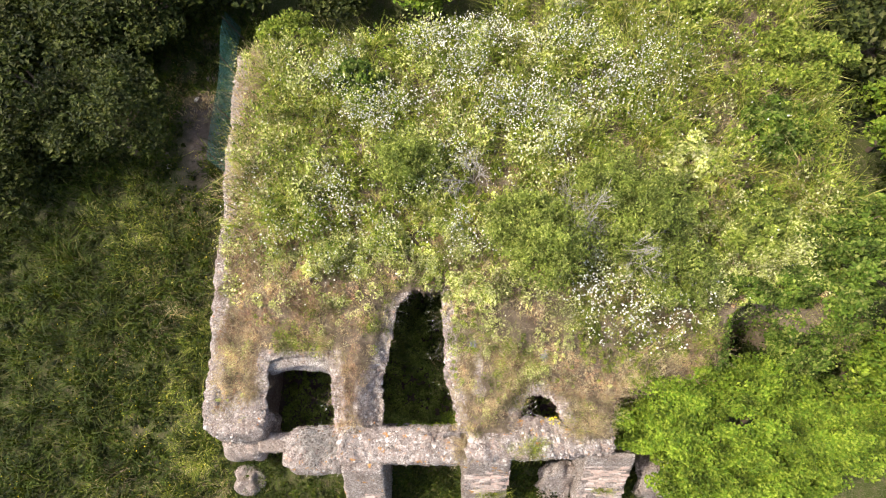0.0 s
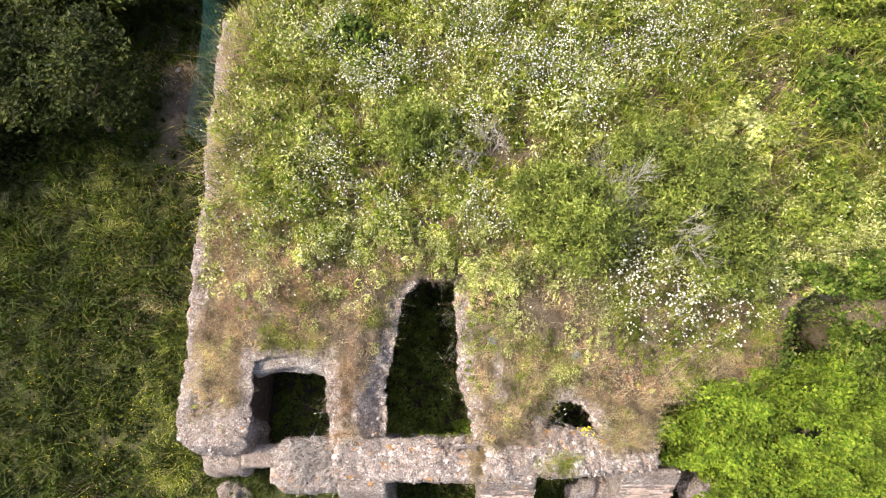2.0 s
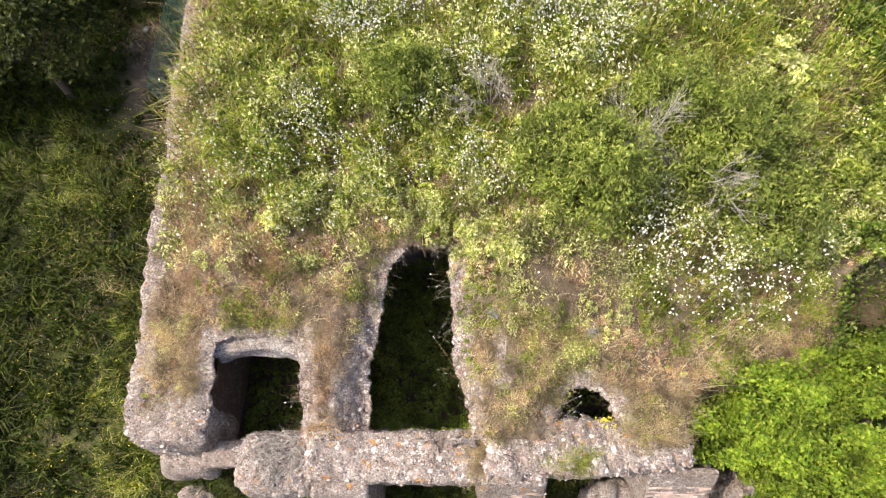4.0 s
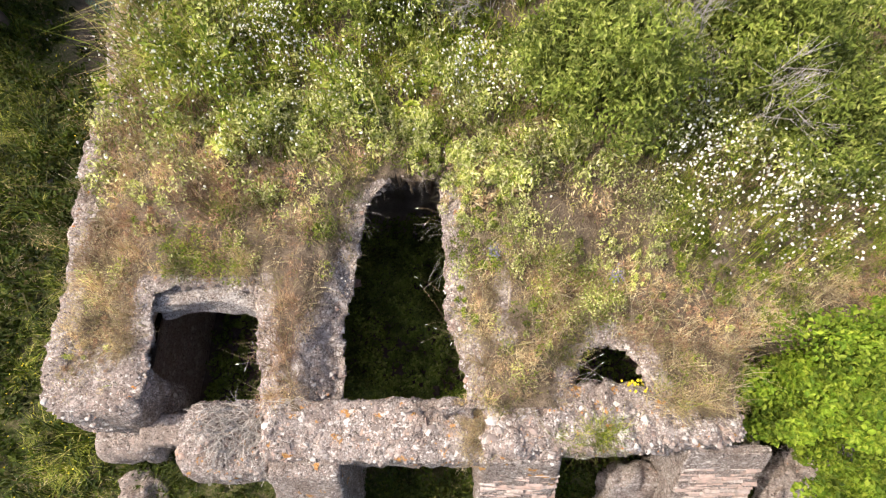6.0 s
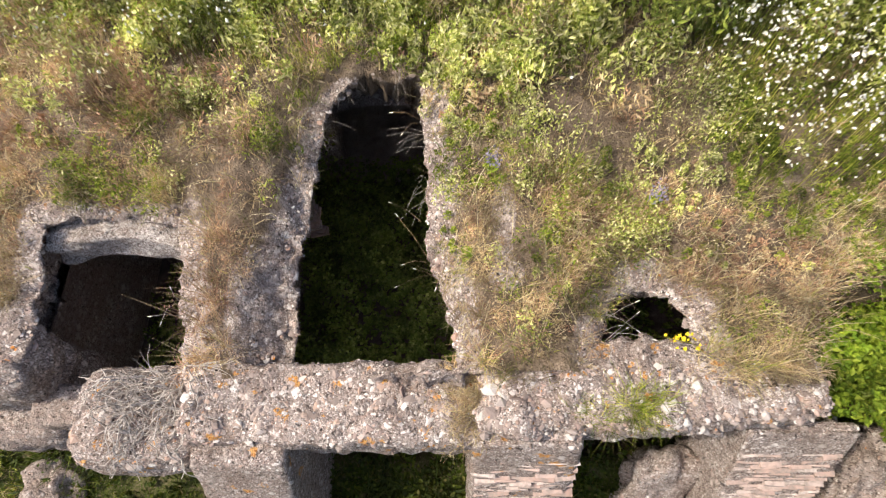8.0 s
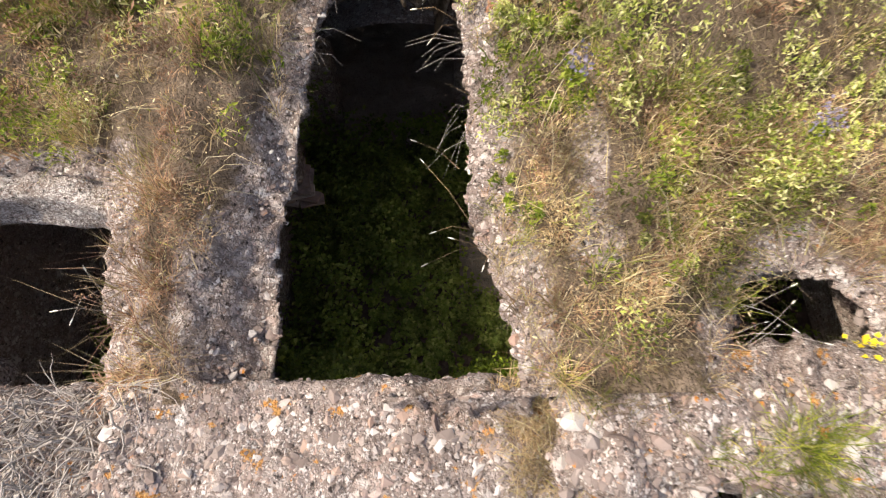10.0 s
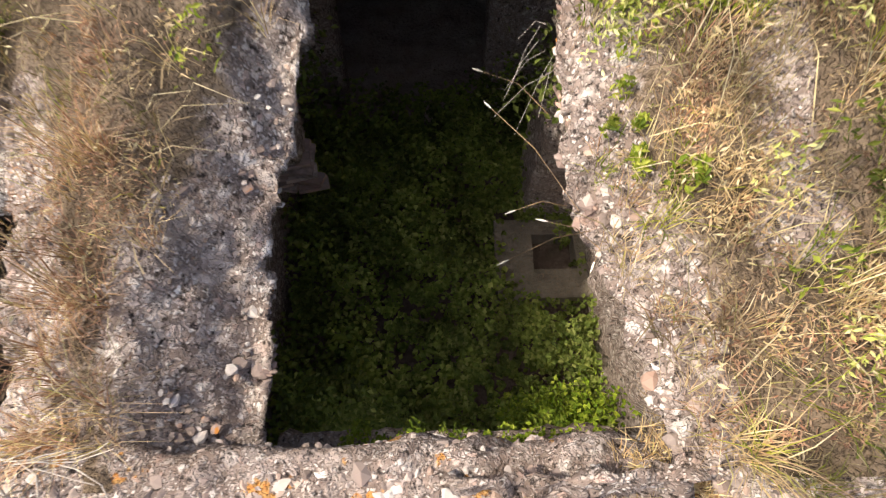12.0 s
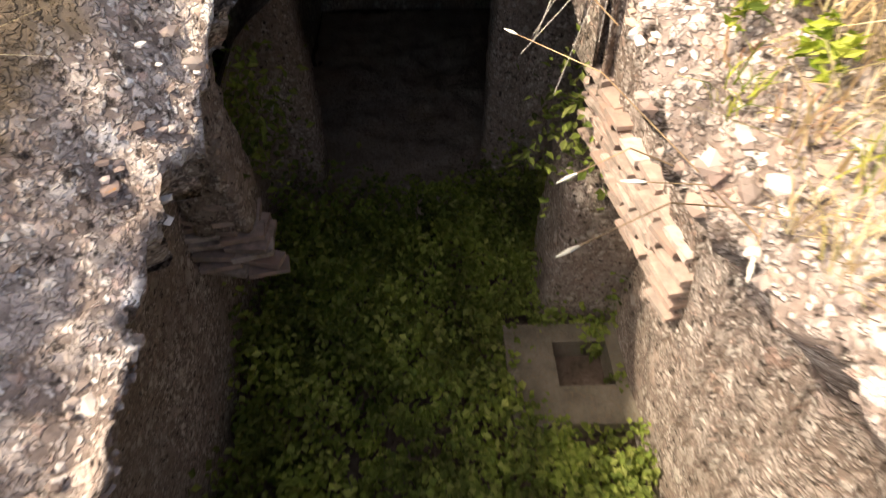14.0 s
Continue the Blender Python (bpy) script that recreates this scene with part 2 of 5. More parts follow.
M_GROUND = soil_material("meadow_soil", [(0.3, (0.035, 0.05, 0.012)), (0.5, (0.06, 0.075, 0.018)), (0.7, (0.10, 0.085, 0.045))])
_nt = M_GROUND.node_tree
_at = _nt.nodes.new("ShaderNodeAttribute")
_at.attribute_name = "bare"
_grass = _nt.nodes["Principled BSDF"].inputs["Base Color"].links[0].from_socket
_dirt = ramp(_nt, noise_fac(_nt, 6.0, 7.0, 0.65), [(0.3, (0.07, 0.055, 0.042)), (0.55, (0.13, 0.10, 0.08)), (0.75, (0.22, 0.18, 0.145))])
_nt.links.new(mix(_nt, _at.outputs["Fac"], _grass, _dirt), _nt.nodes["Principled BSDF"].inputs["Base Color"])


def roof_material():
    """Soil that gives way to bare pebbly concrete where the mask says so."""
    m = rubble_material("roof_surface", PEBBLES, 0.0, 13.0)
    nt = m.node_tree
    bsdf = nt.nodes["Principled BSDF"]
    rock = bsdf.inputs["Base Color"].links[0].from_socket
    soil = ramp(nt, noise_fac(nt, 3.0, 8.0, 0.65), [(0.3, (0.08, 0.062, 0.042)), (0.5, (0.17, 0.13, 0.09)), (0.7, (0.30, 0.235, 0.17))])
    at = nt.nodes.new("ShaderNodeAttribute")
    at.attribute_name = "stony"
    add = nt.nodes.new("ShaderNodeMath")
    add.operation = "ADD"
    nt.links.new(at.outputs["Fac"], add.inputs[0])
    nt.links.new(noise_fac(nt, 14.0, 5.0), add.inputs[1])
    nt.links.new(mix(nt, ramp(nt, add.outputs[0], [(0.72, (0, 0, 0)), (0.95, (1, 1, 1))]), soil, rock), bsdf.inputs["Base Color"])
    return m


M_ROOF = roof_material()
M_LIFTED_EARTH = soil_material("lifted_earth", [(0.3, (0.26, 0.21, 0.17)), (0.55, (0.38, 0.32, 0.26)), (0.75, (0.48, 0.42, 0.35))])



# ---- the lie of the land ----
XW, XE, YN = -4.26, 8.2, 8.6            # the vaulted block's west and east edges, and its buried north edge


def north_edge(x):
    return YN - 0.2 + 2.2 * smooth((x - 0.6) / 2.5)


def south_edge(x):
    """The roof's free south edge: along the front wall, then back where the east end has fallen in."""
    return 0.50 + 0.75 * smooth((x - 2.80) / 0.35) + 1.0 * smooth((x - 4.75) / 0.35) + 0.45 * bump(x, 0 * x, 5.65, 0, 0.65, 1) - 0.03 * smooth((-x - 2.85) / 0.2)


def west_edge(y):
    return XW - 0.04 * np.clip(y, 0, 9)


def top_z(x, y):
    """The soil on top of the vaults."""
    z = 1.34 + 0.80 * smooth((y - 0.7) / 2.9) + 0.20 * np.tanh(x * 0.8 + 0.1) + 0.05 * np.clip(y - 3.6, 0, 6)
    z = z - 0.30 * smooth((-x - 2.9) / 1.3) * smooth((y - 0.9) / 2) - 0.12 * smooth((x - 2.2) / 2)
    z = z + 0.13 + 0.14 * (1 - smooth((y - 2.4) / 0.8)) * (1 - smooth((x - 1.0) / 0.5)) + 0.20 * bump(x, y, 0.6, 1.5, 0.45, 0.7)
    z = z + 0.12 * bump(x, y, -1.4, 2.1, 0.5, 0.5) + 0.18 * smooth((y - 4.2) / 1.2)
    return z + 0.16 * (fnoise(x, y, 1.1, 2) - 0.5) + 0.06 * (vnoise(x, y, 4.0, 3) - 0.5)


def land_z(x, y):
    """The ground round the block."""
    z = -0.62 + 0.235 * np.clip(y, -0.5, 9.0) + 0.12 * np.clip(y - 9.0, 0, 12) + 0.25 * (fnoise(x, y, 0.35, 4) - 0.5) + 0.07 * (fnoise(x, y, 1.6, 6) - 0.5)
    z = z - 1.9 * bump(x, y, 5.65, 2.1, 0.75, 0.6)
    return z + 0.3 * smooth((x - 5.2) / 2.5) * smooth((y + 0.5) / 3)


def off_block(x, y):
    """0 on the roof, 1 where it has sloped down to the ground in the east and north."""
    b = smooth((x - XE + 0.9) / 1.1)
    b = np.maximum(b, smooth((y - north_edge(x) + 0.1) / 0.8))
    return np.maximum(b, smooth((south_edge(x) - y) / 0.22) * smooth((x - 2.85) / 0.2))


def roof_z(x, y):
    b = off_block(x, y)
    return top_z(x, y) * (1 - b) + (land_z(x, y) - 0.15) * b


def in_block(x, y, m=0.0):
    return (x > west_edge(y) + m) & (x < XE - m) & (y > np.maximum(south_edge(x), 0.15) + m) & (y < north_edge(x) - m)


# the three breaches in the vaults: (west edge, east edge) along y, then south and north edge
def breach_a(y):
    return -3.165 + 0.02 * (y - 1.0), -1.90 - 0.145 * (y - 0.6)


def breach_b(y):
    w = -1.10 + 0.02 * np.sin((y - 0.6) * 5.0) + 0.20 * np.clip(y - 1.4, 0, 9) + 0.9 * np.clip(y - 2.68, 0, 9)
    e = 0.265 - 0.26 * np.clip(y - 0.62, 0, 0.9) - 0.06 * np.clip(y - 1.52, 0, 3) + 0.012 * np.sin(y * 7)
    return w, e


def breach_c(y):
    half = 0.345 * np.sqrt(np.clip(1 - ((y - 0.74) / 0.44) ** 2, 0, 1))
    lean = 0.10 * np.clip(y - 0.74, 0, 1)
    return 1.70 - half - 0.3 * lean, 1.70 + half - lean


BREACHES = [(breach_a, 0.45, 1.83), (breach_b, 0.55, 2.95), (breach_c, 0.66, 1.17)]


def breach_depth(x, y):
    """Metres inside a breach (negative: on the roof)."""
    d = np.full(np.shape(x), -9.0)
    for edge, y0, y1 in BREACHES:
        w, e = edge(y)
        rag = 0.07 * (fnoise(x, y, 5.0, 8) - 0.5) + 0.05 * (vnoise(x, y, 14.0, 3) - 0.5)
        arch = 0.08 * ((x + 2.60) / 0.56) ** 2 if y1 < 2 and y0 < 0.5 else 0.0
        d = np.maximum(d, np.minimum(np.minimum(x - w, e - x), np.minimum(y - y0, y1 - arch - y)) + rag)
    return d


# ---- ground ----
def axis(lo, hi, step, far):
    """Even steps from lo to hi, then wider and wider ones out to far."""
    mid = list(np.arange(lo, hi + step / 2, step))
    out, d, p = [], step, hi
    while p < far:
        d *= 1.35
        p += d
        out.append(p)
    back, d, p = [], step, lo
    while p > -far:
        d *= 1.35
        p -= d
        back.append(p)
    return np.array(back[::-1] + mid + out)


def grid_faces(nx, ny):
    i = np.arange(nx * ny).reshape(ny, nx)
    return np.stack([i[:-1, :-1], i[:-1, 1:], i[1:, 1:], i[1:, :-1]], -1).reshape(-1, 4)


def make_ground():
    xs, ys = axis(-12, 10, 0.12, 600), axis(-2.5, 13, 0.12, 600)
    gx, gy = np.meshgrid(xs, ys)
    z = land_z(gx, gy)
    inside = smooth((gx - west_edge(gy) - 0.35) / 0.15) * smooth((4.2 - gx) / 0.2) * smooth((gy - 0.1) / 0.2) * smooth((YN - 0.5 - gy) / 0.2)
    z = z * (1 - inside) + (-1.04 + 0.05 * (fnoise(gx, gy, 2.0, 11) - 0.5)) * inside
    far = smooth((np.hypot(gx, gy) - 14) / 60)
    z = z * (1 - far) + far * 1.5
    me = mesh_data("ground", np.stack([gx, gy, z], -1).reshape(-1, 3), grid_faces(len(xs), len(ys)), M_GROUND, True)
    inner = inside.ravel()
    bare = np.clip(bump(gx, gy, -5.5, 7.6, 0.6, 2.4) * smooth((fnoise(gx, gy, 1.2, 79) - 0.2) / 0.2) + 0.5 * bump(gx, gy, -4.9, 4.2, 0.3, 2.5), 0, 1).ravel()
    me.attributes.new("bare", "FLOAT", "POINT").data.foreach_set("value", np.maximum(inner, bare).astype(np.float32))
    return tagged(new("ground", me), "green meadow earth with a worn dirt path", "ground", kind="structure")


ground = make_ground()


# ---- the vaulted roof with its three breaches ----
def rim_drop(x, y, d):
    """How far the broken concrete has sunk towards a breach: most along the west sides."""
    west = bump(x, y, -1.25, 1.9, 0.45, 1.9)
    flat = bump(x, y, -3.4, 1.1, 0.5, 0.8)
    return (0.10 + 0.27 * np.clip(west, 0, 1) - 0.08 * flat) * smooth((d + 0.36 + 0.21 * np.clip(west, 0, 1)) / (0.48 + 0.14 * np.clip(west, 0, 1)))


def make_roof():
    step = 0.052
    fine = step / 2
    xs = np.concatenate([np.arange(-4.5, -2.2, step), np.arange(-2.2, 1.2, fine), np.arange(1.2, XE + 0.4, step)])
    ys = np.concatenate([np.arange(0.20, 3.5, fine), np.arange(3.5, YN + 3.2, step)])
    gx, gy = np.meshgrid(xs, ys)
    local = np.where((gx > -2.2) & (gx < 1.2), fine, step)
    for _ in range(3):      # draw the nearest corners on to the broken edge
        d, h = breach_depth(gx, gy), 0.01
        ddx = (breach_depth(gx + h, gy) - breach_depth(gx - h, gy)) / (2 * h)
        ddy = (breach_depth(gx, gy + h) - breach_depth(gx, gy - h)) / (2 * h)
        near = np.abs(d) < local * 0.55
        size = np.maximum(ddx * ddx + ddy * ddy, 0.5)
        gx = gx - np.where(near, np.clip(d * ddx / size, -0.5 * fine, 0.5 * fine), 0)
        gy = gy - np.where(near, np.clip(d * ddy / size, -0.5 * fine, 0.5 * fine), 0)
    d = breach_depth(gx, gy)
    z = roof_z(gx, gy)
    bare = smooth((d + 0.42) / 0.35)
    z = z - rim_drop(gx, gy, d) + bare * (0.14 * (fnoise(gx, gy, 4.0, 21) - 0.5) + 0.10 * (vnoise(gx, gy, 9.0, 22) - 0.5) + 0.065 * (vnoise(gx, gy, 20.0, 23) - 0.5))
    verts = np.stack([gx, gy, z], -1).reshape(-1, 3)
    faces = grid_faces(len(xs), len(ys))
    mid = verts[faces].mean(1)
    keep = (breach_depth(mid[:, 0], mid[:, 1]) < 0.004) & (mid[:, 0] > west_edge(mid[:, 1]) + 0.16)
    # the facade takes over along the south, save over the west block
    keep &= mid[:, 1] > 0.52 - 0.08 * smooth((mid[:, 0] - 2.0) / 0.2)
    keep &= off_block(mid[:, 0], mid[:, 1]) < 0.985
    faces = faces[keep]
    # broken rims: drop the free edges round the breaches in rough steps
    e = np.sort(np.stack([faces, np.roll(faces, -1, 1)], -1).reshape(-1, 2), 1)
    both = np.stack([faces, np.roll(faces, -1, 1)], -1).reshape(-1, 2)
    key = e[:, 0].astype(np.int64) * len(verts) + e[:, 1]
    _, first, count = np.unique(key, return_index=True, return_counts=True)
    free = both[first[count == 1]]
    m = verts[free].mean(1)
    free = free[(breach_depth(m[:, 0], m[:, 1]) > -0.12) & (m[:, 1] > 0.4)]
    ids = np.unique(free)
    rows, skirt = [verts], []
    last = ids
    base = verts[ids]
    h = 0.01
    gxn = (breach_depth(base[:, 0] + h, base[:, 1]) - breach_depth(base[:, 0] - h, base[:, 1])) / (2 * h)
    gyn = (breach_depth(base[:, 0], base[:, 1] + h) - breach_depth(base[:, 0], base[:, 1] - h)) / (2 * h)
    n = np.stack([gxn, gyn], 1)
    n /= np.maximum(np.linalg.norm(n, axis=1, keepdims=True), 0.3)
    over = (smooth((base[:, 0] + 0.25) / 0.1) * smooth((0.8 - base[:, 0]) / 0.1) * smooth((base[:, 1] - 0.55) / 0.15) * smooth((2.85 - base[:, 1]) / 0.15))[:, None]
    n = n * (1 - over) + np.array([-1.0, 0.0]) * over
    start = len(verts)
    for k, (down, inward) in enumerate(((0.04, -0.02), (0.08, -0.06), (0.13, -0.11), (0.18, -0.16), (0.24, -0.22), (0.30, -0.27), (0.48, -0.32), (0.72, -0.36), (1.0, -0.39), (1.3, -0.41))):
        q = base.copy()
        s = q[:, 0] * 3.1 + q[:, 1] * 2.7
        east = smooth((q[:, 0] + 0.25) / 0.1) * smooth((0.8 - q[:, 0]) / 0.1) * smooth((q[:, 1] - 0.60) / 0.2) * np.abs(n[:, 0]) + 0.4 * (q[:, 0] < -3.0) * np.abs(n[:, 0])
        share = 1 - 0.45 * (q[:, 0] > -2.4) * (q[:, 0] < -1.5)
        q[:, 2] -= (min(down, 0.30) + max(down - 0.30, 0) * east) * np.where(q[:, 0] > 1.2, 0.45, 1.0)
        inward = max(inward, -0.27) + min(inward + 0.27, 0) * east
        q[:, :2] += n * (inward * share * (0.05 + 0.95 * np.abs(n[:, 0])) + 0.05 * (vnoise(s, q[:, 2], 6.0, 31 + k) - 0.5))[:, None]
        rows.append(q)
        new_ids = start + np.arange(len(ids))
        lut = dict(zip(last.tolist(), range(len(ids)))) if k == 0 else None
        if k == 0:
            a = np.array([lut[v] for v in free[:, 0]])
            b = np.array([lut[v] for v in free[:, 1]])
        skirt.append(np.stack([last[b], last[a], new_ids[a], new_ids[b]], 1))
        last = new_ids
        start += len(ids)
    every = np.concatenate(rows)
    me = mesh_data("vault_roof", every, [faces] + skirt, M_ROOF, True)
    d = breach_depth(every[:, 0], every[:, 1])
    stony = smooth((d + 0.34) / 0.3) + bump(every[:, 0], every[:, 1], -3.5, 0.6, 0.9, 0.6) + 0.8 * bump(every[:, 0], every[:, 1], -1.3, 1.05, 0.36, 0.6) - 1.2 * bump(every[:, 0], every[:, 1], -2.6, 2.06, 0.75, 0.18) + 0.9 * smooth((west_edge(every[:, 1]) + 0.42 - every[:, 0]) / 0.2)
    stony = np.clip(stony + 0.9 * smooth((0.85 - every[:, 1]) / 0.3) * (every[:, 0] > 1.2) * (every[:, 0] < 2.15) - 1.5 * bump(every[:, 0], every[:, 1], -0.4, 3.2, 0.7, 0.32), 0, 1)
    stony = np.clip(stony + 0.9 * bump(every[:, 0], every[:, 1], 0.60, 1.60, 0.09, 0.42) + bump(every[:, 0], every[:, 1], 0.62, 1.18, 0.14, 0.11), 0, 1)
    stony[len(verts):] = 1 - bump(every[len(verts):, 0], every[len(verts):, 1], -0.4, 3.1, 0.6, 0.3)
    me.attributes.new("stony", "FLOAT", "POINT").data.foreach_set("value", stony.astype(np.float32))
    return tagged(new("vault_roof", me), "overgrown earth and broken concrete roof over ruined vaults", "roof", kind="structure")


roof = make_roof()


# ---- masonry masses ----
def block(x0, x1, y0, y1, z0, z1, r=0.08, step=0.06, rough=0.03, seed=0, bend=None):
    """A rough, round-edged mass of masonry, as places and faces."""
    vs, fs, n0 = [], [], 0
    lo, hi = np.array([x0, y0, z0]), np.array([x1, y1, z1])
    for ax in range(3):
        u, v = (ax + 1) % 3, (ax + 2) % 3
        nu, nv = max(2, int((hi[u] - lo[u]) / step) + 1), max(2, int((hi[v] - lo[v]) / step) + 1)
        gu, gv = np.meshgrid(np.linspace(lo[u], hi[u], nu), np.linspace(lo[v], hi[v], nv))
        for side in (0, 1):
            p = np.zeros((nu * nv, 3))
            p[:, u], p[:, v], p[:, ax] = gu.ravel(), gv.ravel(), (lo, hi)[side][ax]
            f = grid_faces(nu, nv)
            vs.append(p)
            fs.append((f if side else f[:, ::-1]) + n0)
            n0 += len(p)
    p, back = np.unique(np.round(np.concatenate(vs), 5), axis=0, return_inverse=True)
    fs = [back.ravel()[f] for f in fs]
    rr = min(r, *((hi - lo) / 2 * 0.98))
    core = np.clip(p, lo + rr, hi - rr)
    d = p - core
    length = np.maximum(np.linalg.norm(d, axis=1, keepdims=True), 1e-6)
    nrm = d / length
    p = core + nrm * rr
    k = (fnoise(p[:, 0] + 0.7 * p[:, 2], p[:, 1] + 0.6 * p[:, 2], 2.2, seed) - 0.5) * 2.2 + (vnoise(p[:, 0] + 1.3 * p[:, 2], p[:, 1] - p[:, 2], 11.0, seed + 3) - 0.5) * 1.3
    p = p + nrm * (rough * k)[:, None]
    if bend is not None:
        p = bend(p)
    return p, np.concatenate(fs)


def masonry(name, label, pieces, mat, category="wall"):
    vs, fs, n = [], [], 0
    for v, f in pieces:
        vs.append(v)
        fs.append(f + n)
        n += len(v)
    ob = new(name, mesh_data(name, np.concatenate(vs), np.concatenate(fs), mat, True))
    return tagged(ob, label, category, kind="structure")


def west_bend(p):
    """Leans the west wall along the block's edge and lets its foot and top follow the slopes."""
    q = p.copy()
    y = p[:, 1]
    top = roof_z(west_edge(y) + 0.35, y) - 0.02 + 0.05 * np.sin(y * 2.3)
    foot = np.minimum(land_z(west_edge(y), y) - 0.4, top - 0.5)
    f = p[:, 2]
    q[:, 2] = foot + (top - foot) * f
    q[:, 0] = p[:, 0] + west_edge(y) + 0.06 * (fnoise(y, y * 0, 1.2, 14) - 0.5) * 2 - 0.04 * (1 - f)
    return q


wall_west = masonry("wall_west", "long weathered rubble wall along the ruin's grassy edge",
                    [block(0.0, 0.29, 0.55, YN, 0.0, 1.0, 0.06, 0.06, 0.04, 40, west_bend)], M_RUBBLE)


def corner_bend(p):
    """Cuts the south-west corner off and slopes the broken top down to the south."""
    q = p.copy()
    x, y = p[:, 0], p[:, 1]
    q[:, 1] = y + 0.10 * smooth((-3.95 - x) / 0.4) * smooth((0.75 - y) / 0.4)
    top = smooth((p[:, 2] - 0.2) / 1.2)
    q[:, 2] = p[:, 2] - top * (0.10 * smooth((0.62 - y) / 0.2) + 0.05 * smooth((-3.9 - x) / 0.4))
    return q


# the broken corner of the west block
wall_end = masonry("wall_southwest", "broken end of the rubble wall, its top bare", [block(-4.27, -3.19, 0.44, 0.98, 0.15, 1.40, 0.12, 0.04, 0.06, 41, corner_bend)], M_RUBBLE)
wall_end_foot = masonry("wall_southwest_foot", "brown rubble foot of the broken wall end", [block(-4.30, -3.50, 0.16, 0.75, -0.95, 0.22, 0.22, 0.045, 0.08, 49)], M_RUBBLE_BROWN)

def facade_bend(p):
    """Bulges the wall's back at the small opening, and draws its front back towards the east end."""
    q = p.copy()
    x = p[:, 0]
    q[:, 1] = p[:, 1] + 0.10 * bump(x, 0 * x, 1.65, 0, 0.42, 1) * (p[:, 1] > 0.4) + 0.11 * np.clip((x - 1.1) / 1.7, 0, 1.1) * (p[:, 1] < 0.4)
    q[:, 2] = p[:, 2] - 0.05 * smooth((0.75 - x) / 0.3) * (p[:, 2] > 1.3)
    return q


wall_facade = masonry("wall_facade", "pebbly concrete front wall with orange lichen, broken along its top", [
    block(-2.76, -1.70, -0.12, 0.65, 0.62, 1.29, 0.2, 0.035, 0.05, 42),
    block(-1.82, 0.46, 0.04, 0.645, 0.75, 1.43, 0.07, 0.03, 0.05, 43),
    block(0.40, 2.94, 0.11, 0.66, 1.0, 1.62, 0.09, 0.03, 0.07, 44, facade_bend),
], M_RUBBLE_LICHEN)
# the wall's feet between the doorways
wall_facade_feet = masonry("wall_facade_jambs", "rubble jambs between the low doorways", [
    block(-1.9, -1.30, 0.08, 0.62, -1.1, 0.85, 0.08, 0.07, 0.03, 45),
    block(0.50, 1.22, 0.12, 0.62, -1.1, 0.85, 0.08, 0.07, 0.03, 46),
    block(2.55, 3.45, 0.12, 0.62, -1.1, 0.85, 0.08, 0.07, 0.03, 47),
    block(-2.95, -2.55, 0.0, 0.55, -1.1, 0.75, 0.08, 0.07, 0.03, 48),
], M_RUBBLE)


def batter(top_y, foot_y, z_top, z_foot):
    """Slopes a buttress's south face from its head to its foot."""
    def bend(p):
        q = p.copy()
        f = np.clip((z_top - p[:, 2]) / (z_top - z_foot), 0, 1)
        q[:, 1] = 0.25 + (p[:, 1] - 0.25) * ((top_y - 0.25) + (foot_y - top_y) * f) / -1.0
        return q
    return bend


BUTTRESSES = [(-1.77, -1.03, 1.30, -0.10, -0.80, 50), (0.37, 1.16, 1.46, 0.03, -0.62, 51), (2.55, 3.42, 1.12, 0.16, -0.55, 52)]
for bx0, bx1, btop, ty, fy, sd in BUTTRESSES:
    v, f = block(bx0, bx1, -0.75, 0.25, -0.85, btop, 0.06, 0.055, 0.02, sd, batter(ty, fy, btop, -0.2))
    tagged(new("buttress", mesh_data("buttress", v, f, M_RUBBLE_LICHEN if sd < 52 else M_RUBBLE, True)), "sloping brick-faced buttress with a worn rubble top", "buttress", "buttresses of the front wall", "structure")


def arch_bend(p):
    """Lays a strip along the west breach's arched edge, dipping from its crown."""
    q = p.copy()
    u = (p[:, 0] + 2.60) / 0.56
    q[:, 1] = p[:, 1] - 0.08 * u * u
    q[:, 2] = p[:, 2] - 0.05 * u * u - 0.06 * (p[:, 0] + 2.6)
    return q


vault_edge = masonry("wall_vault_edge", "pale lime mortar edge of the broken vault", [block(-3.22, -2.02, 1.655, 1.98, 1.18, 1.55, 0.05, 0.03, 0.045, 53, arch_bend)], M_LIME)


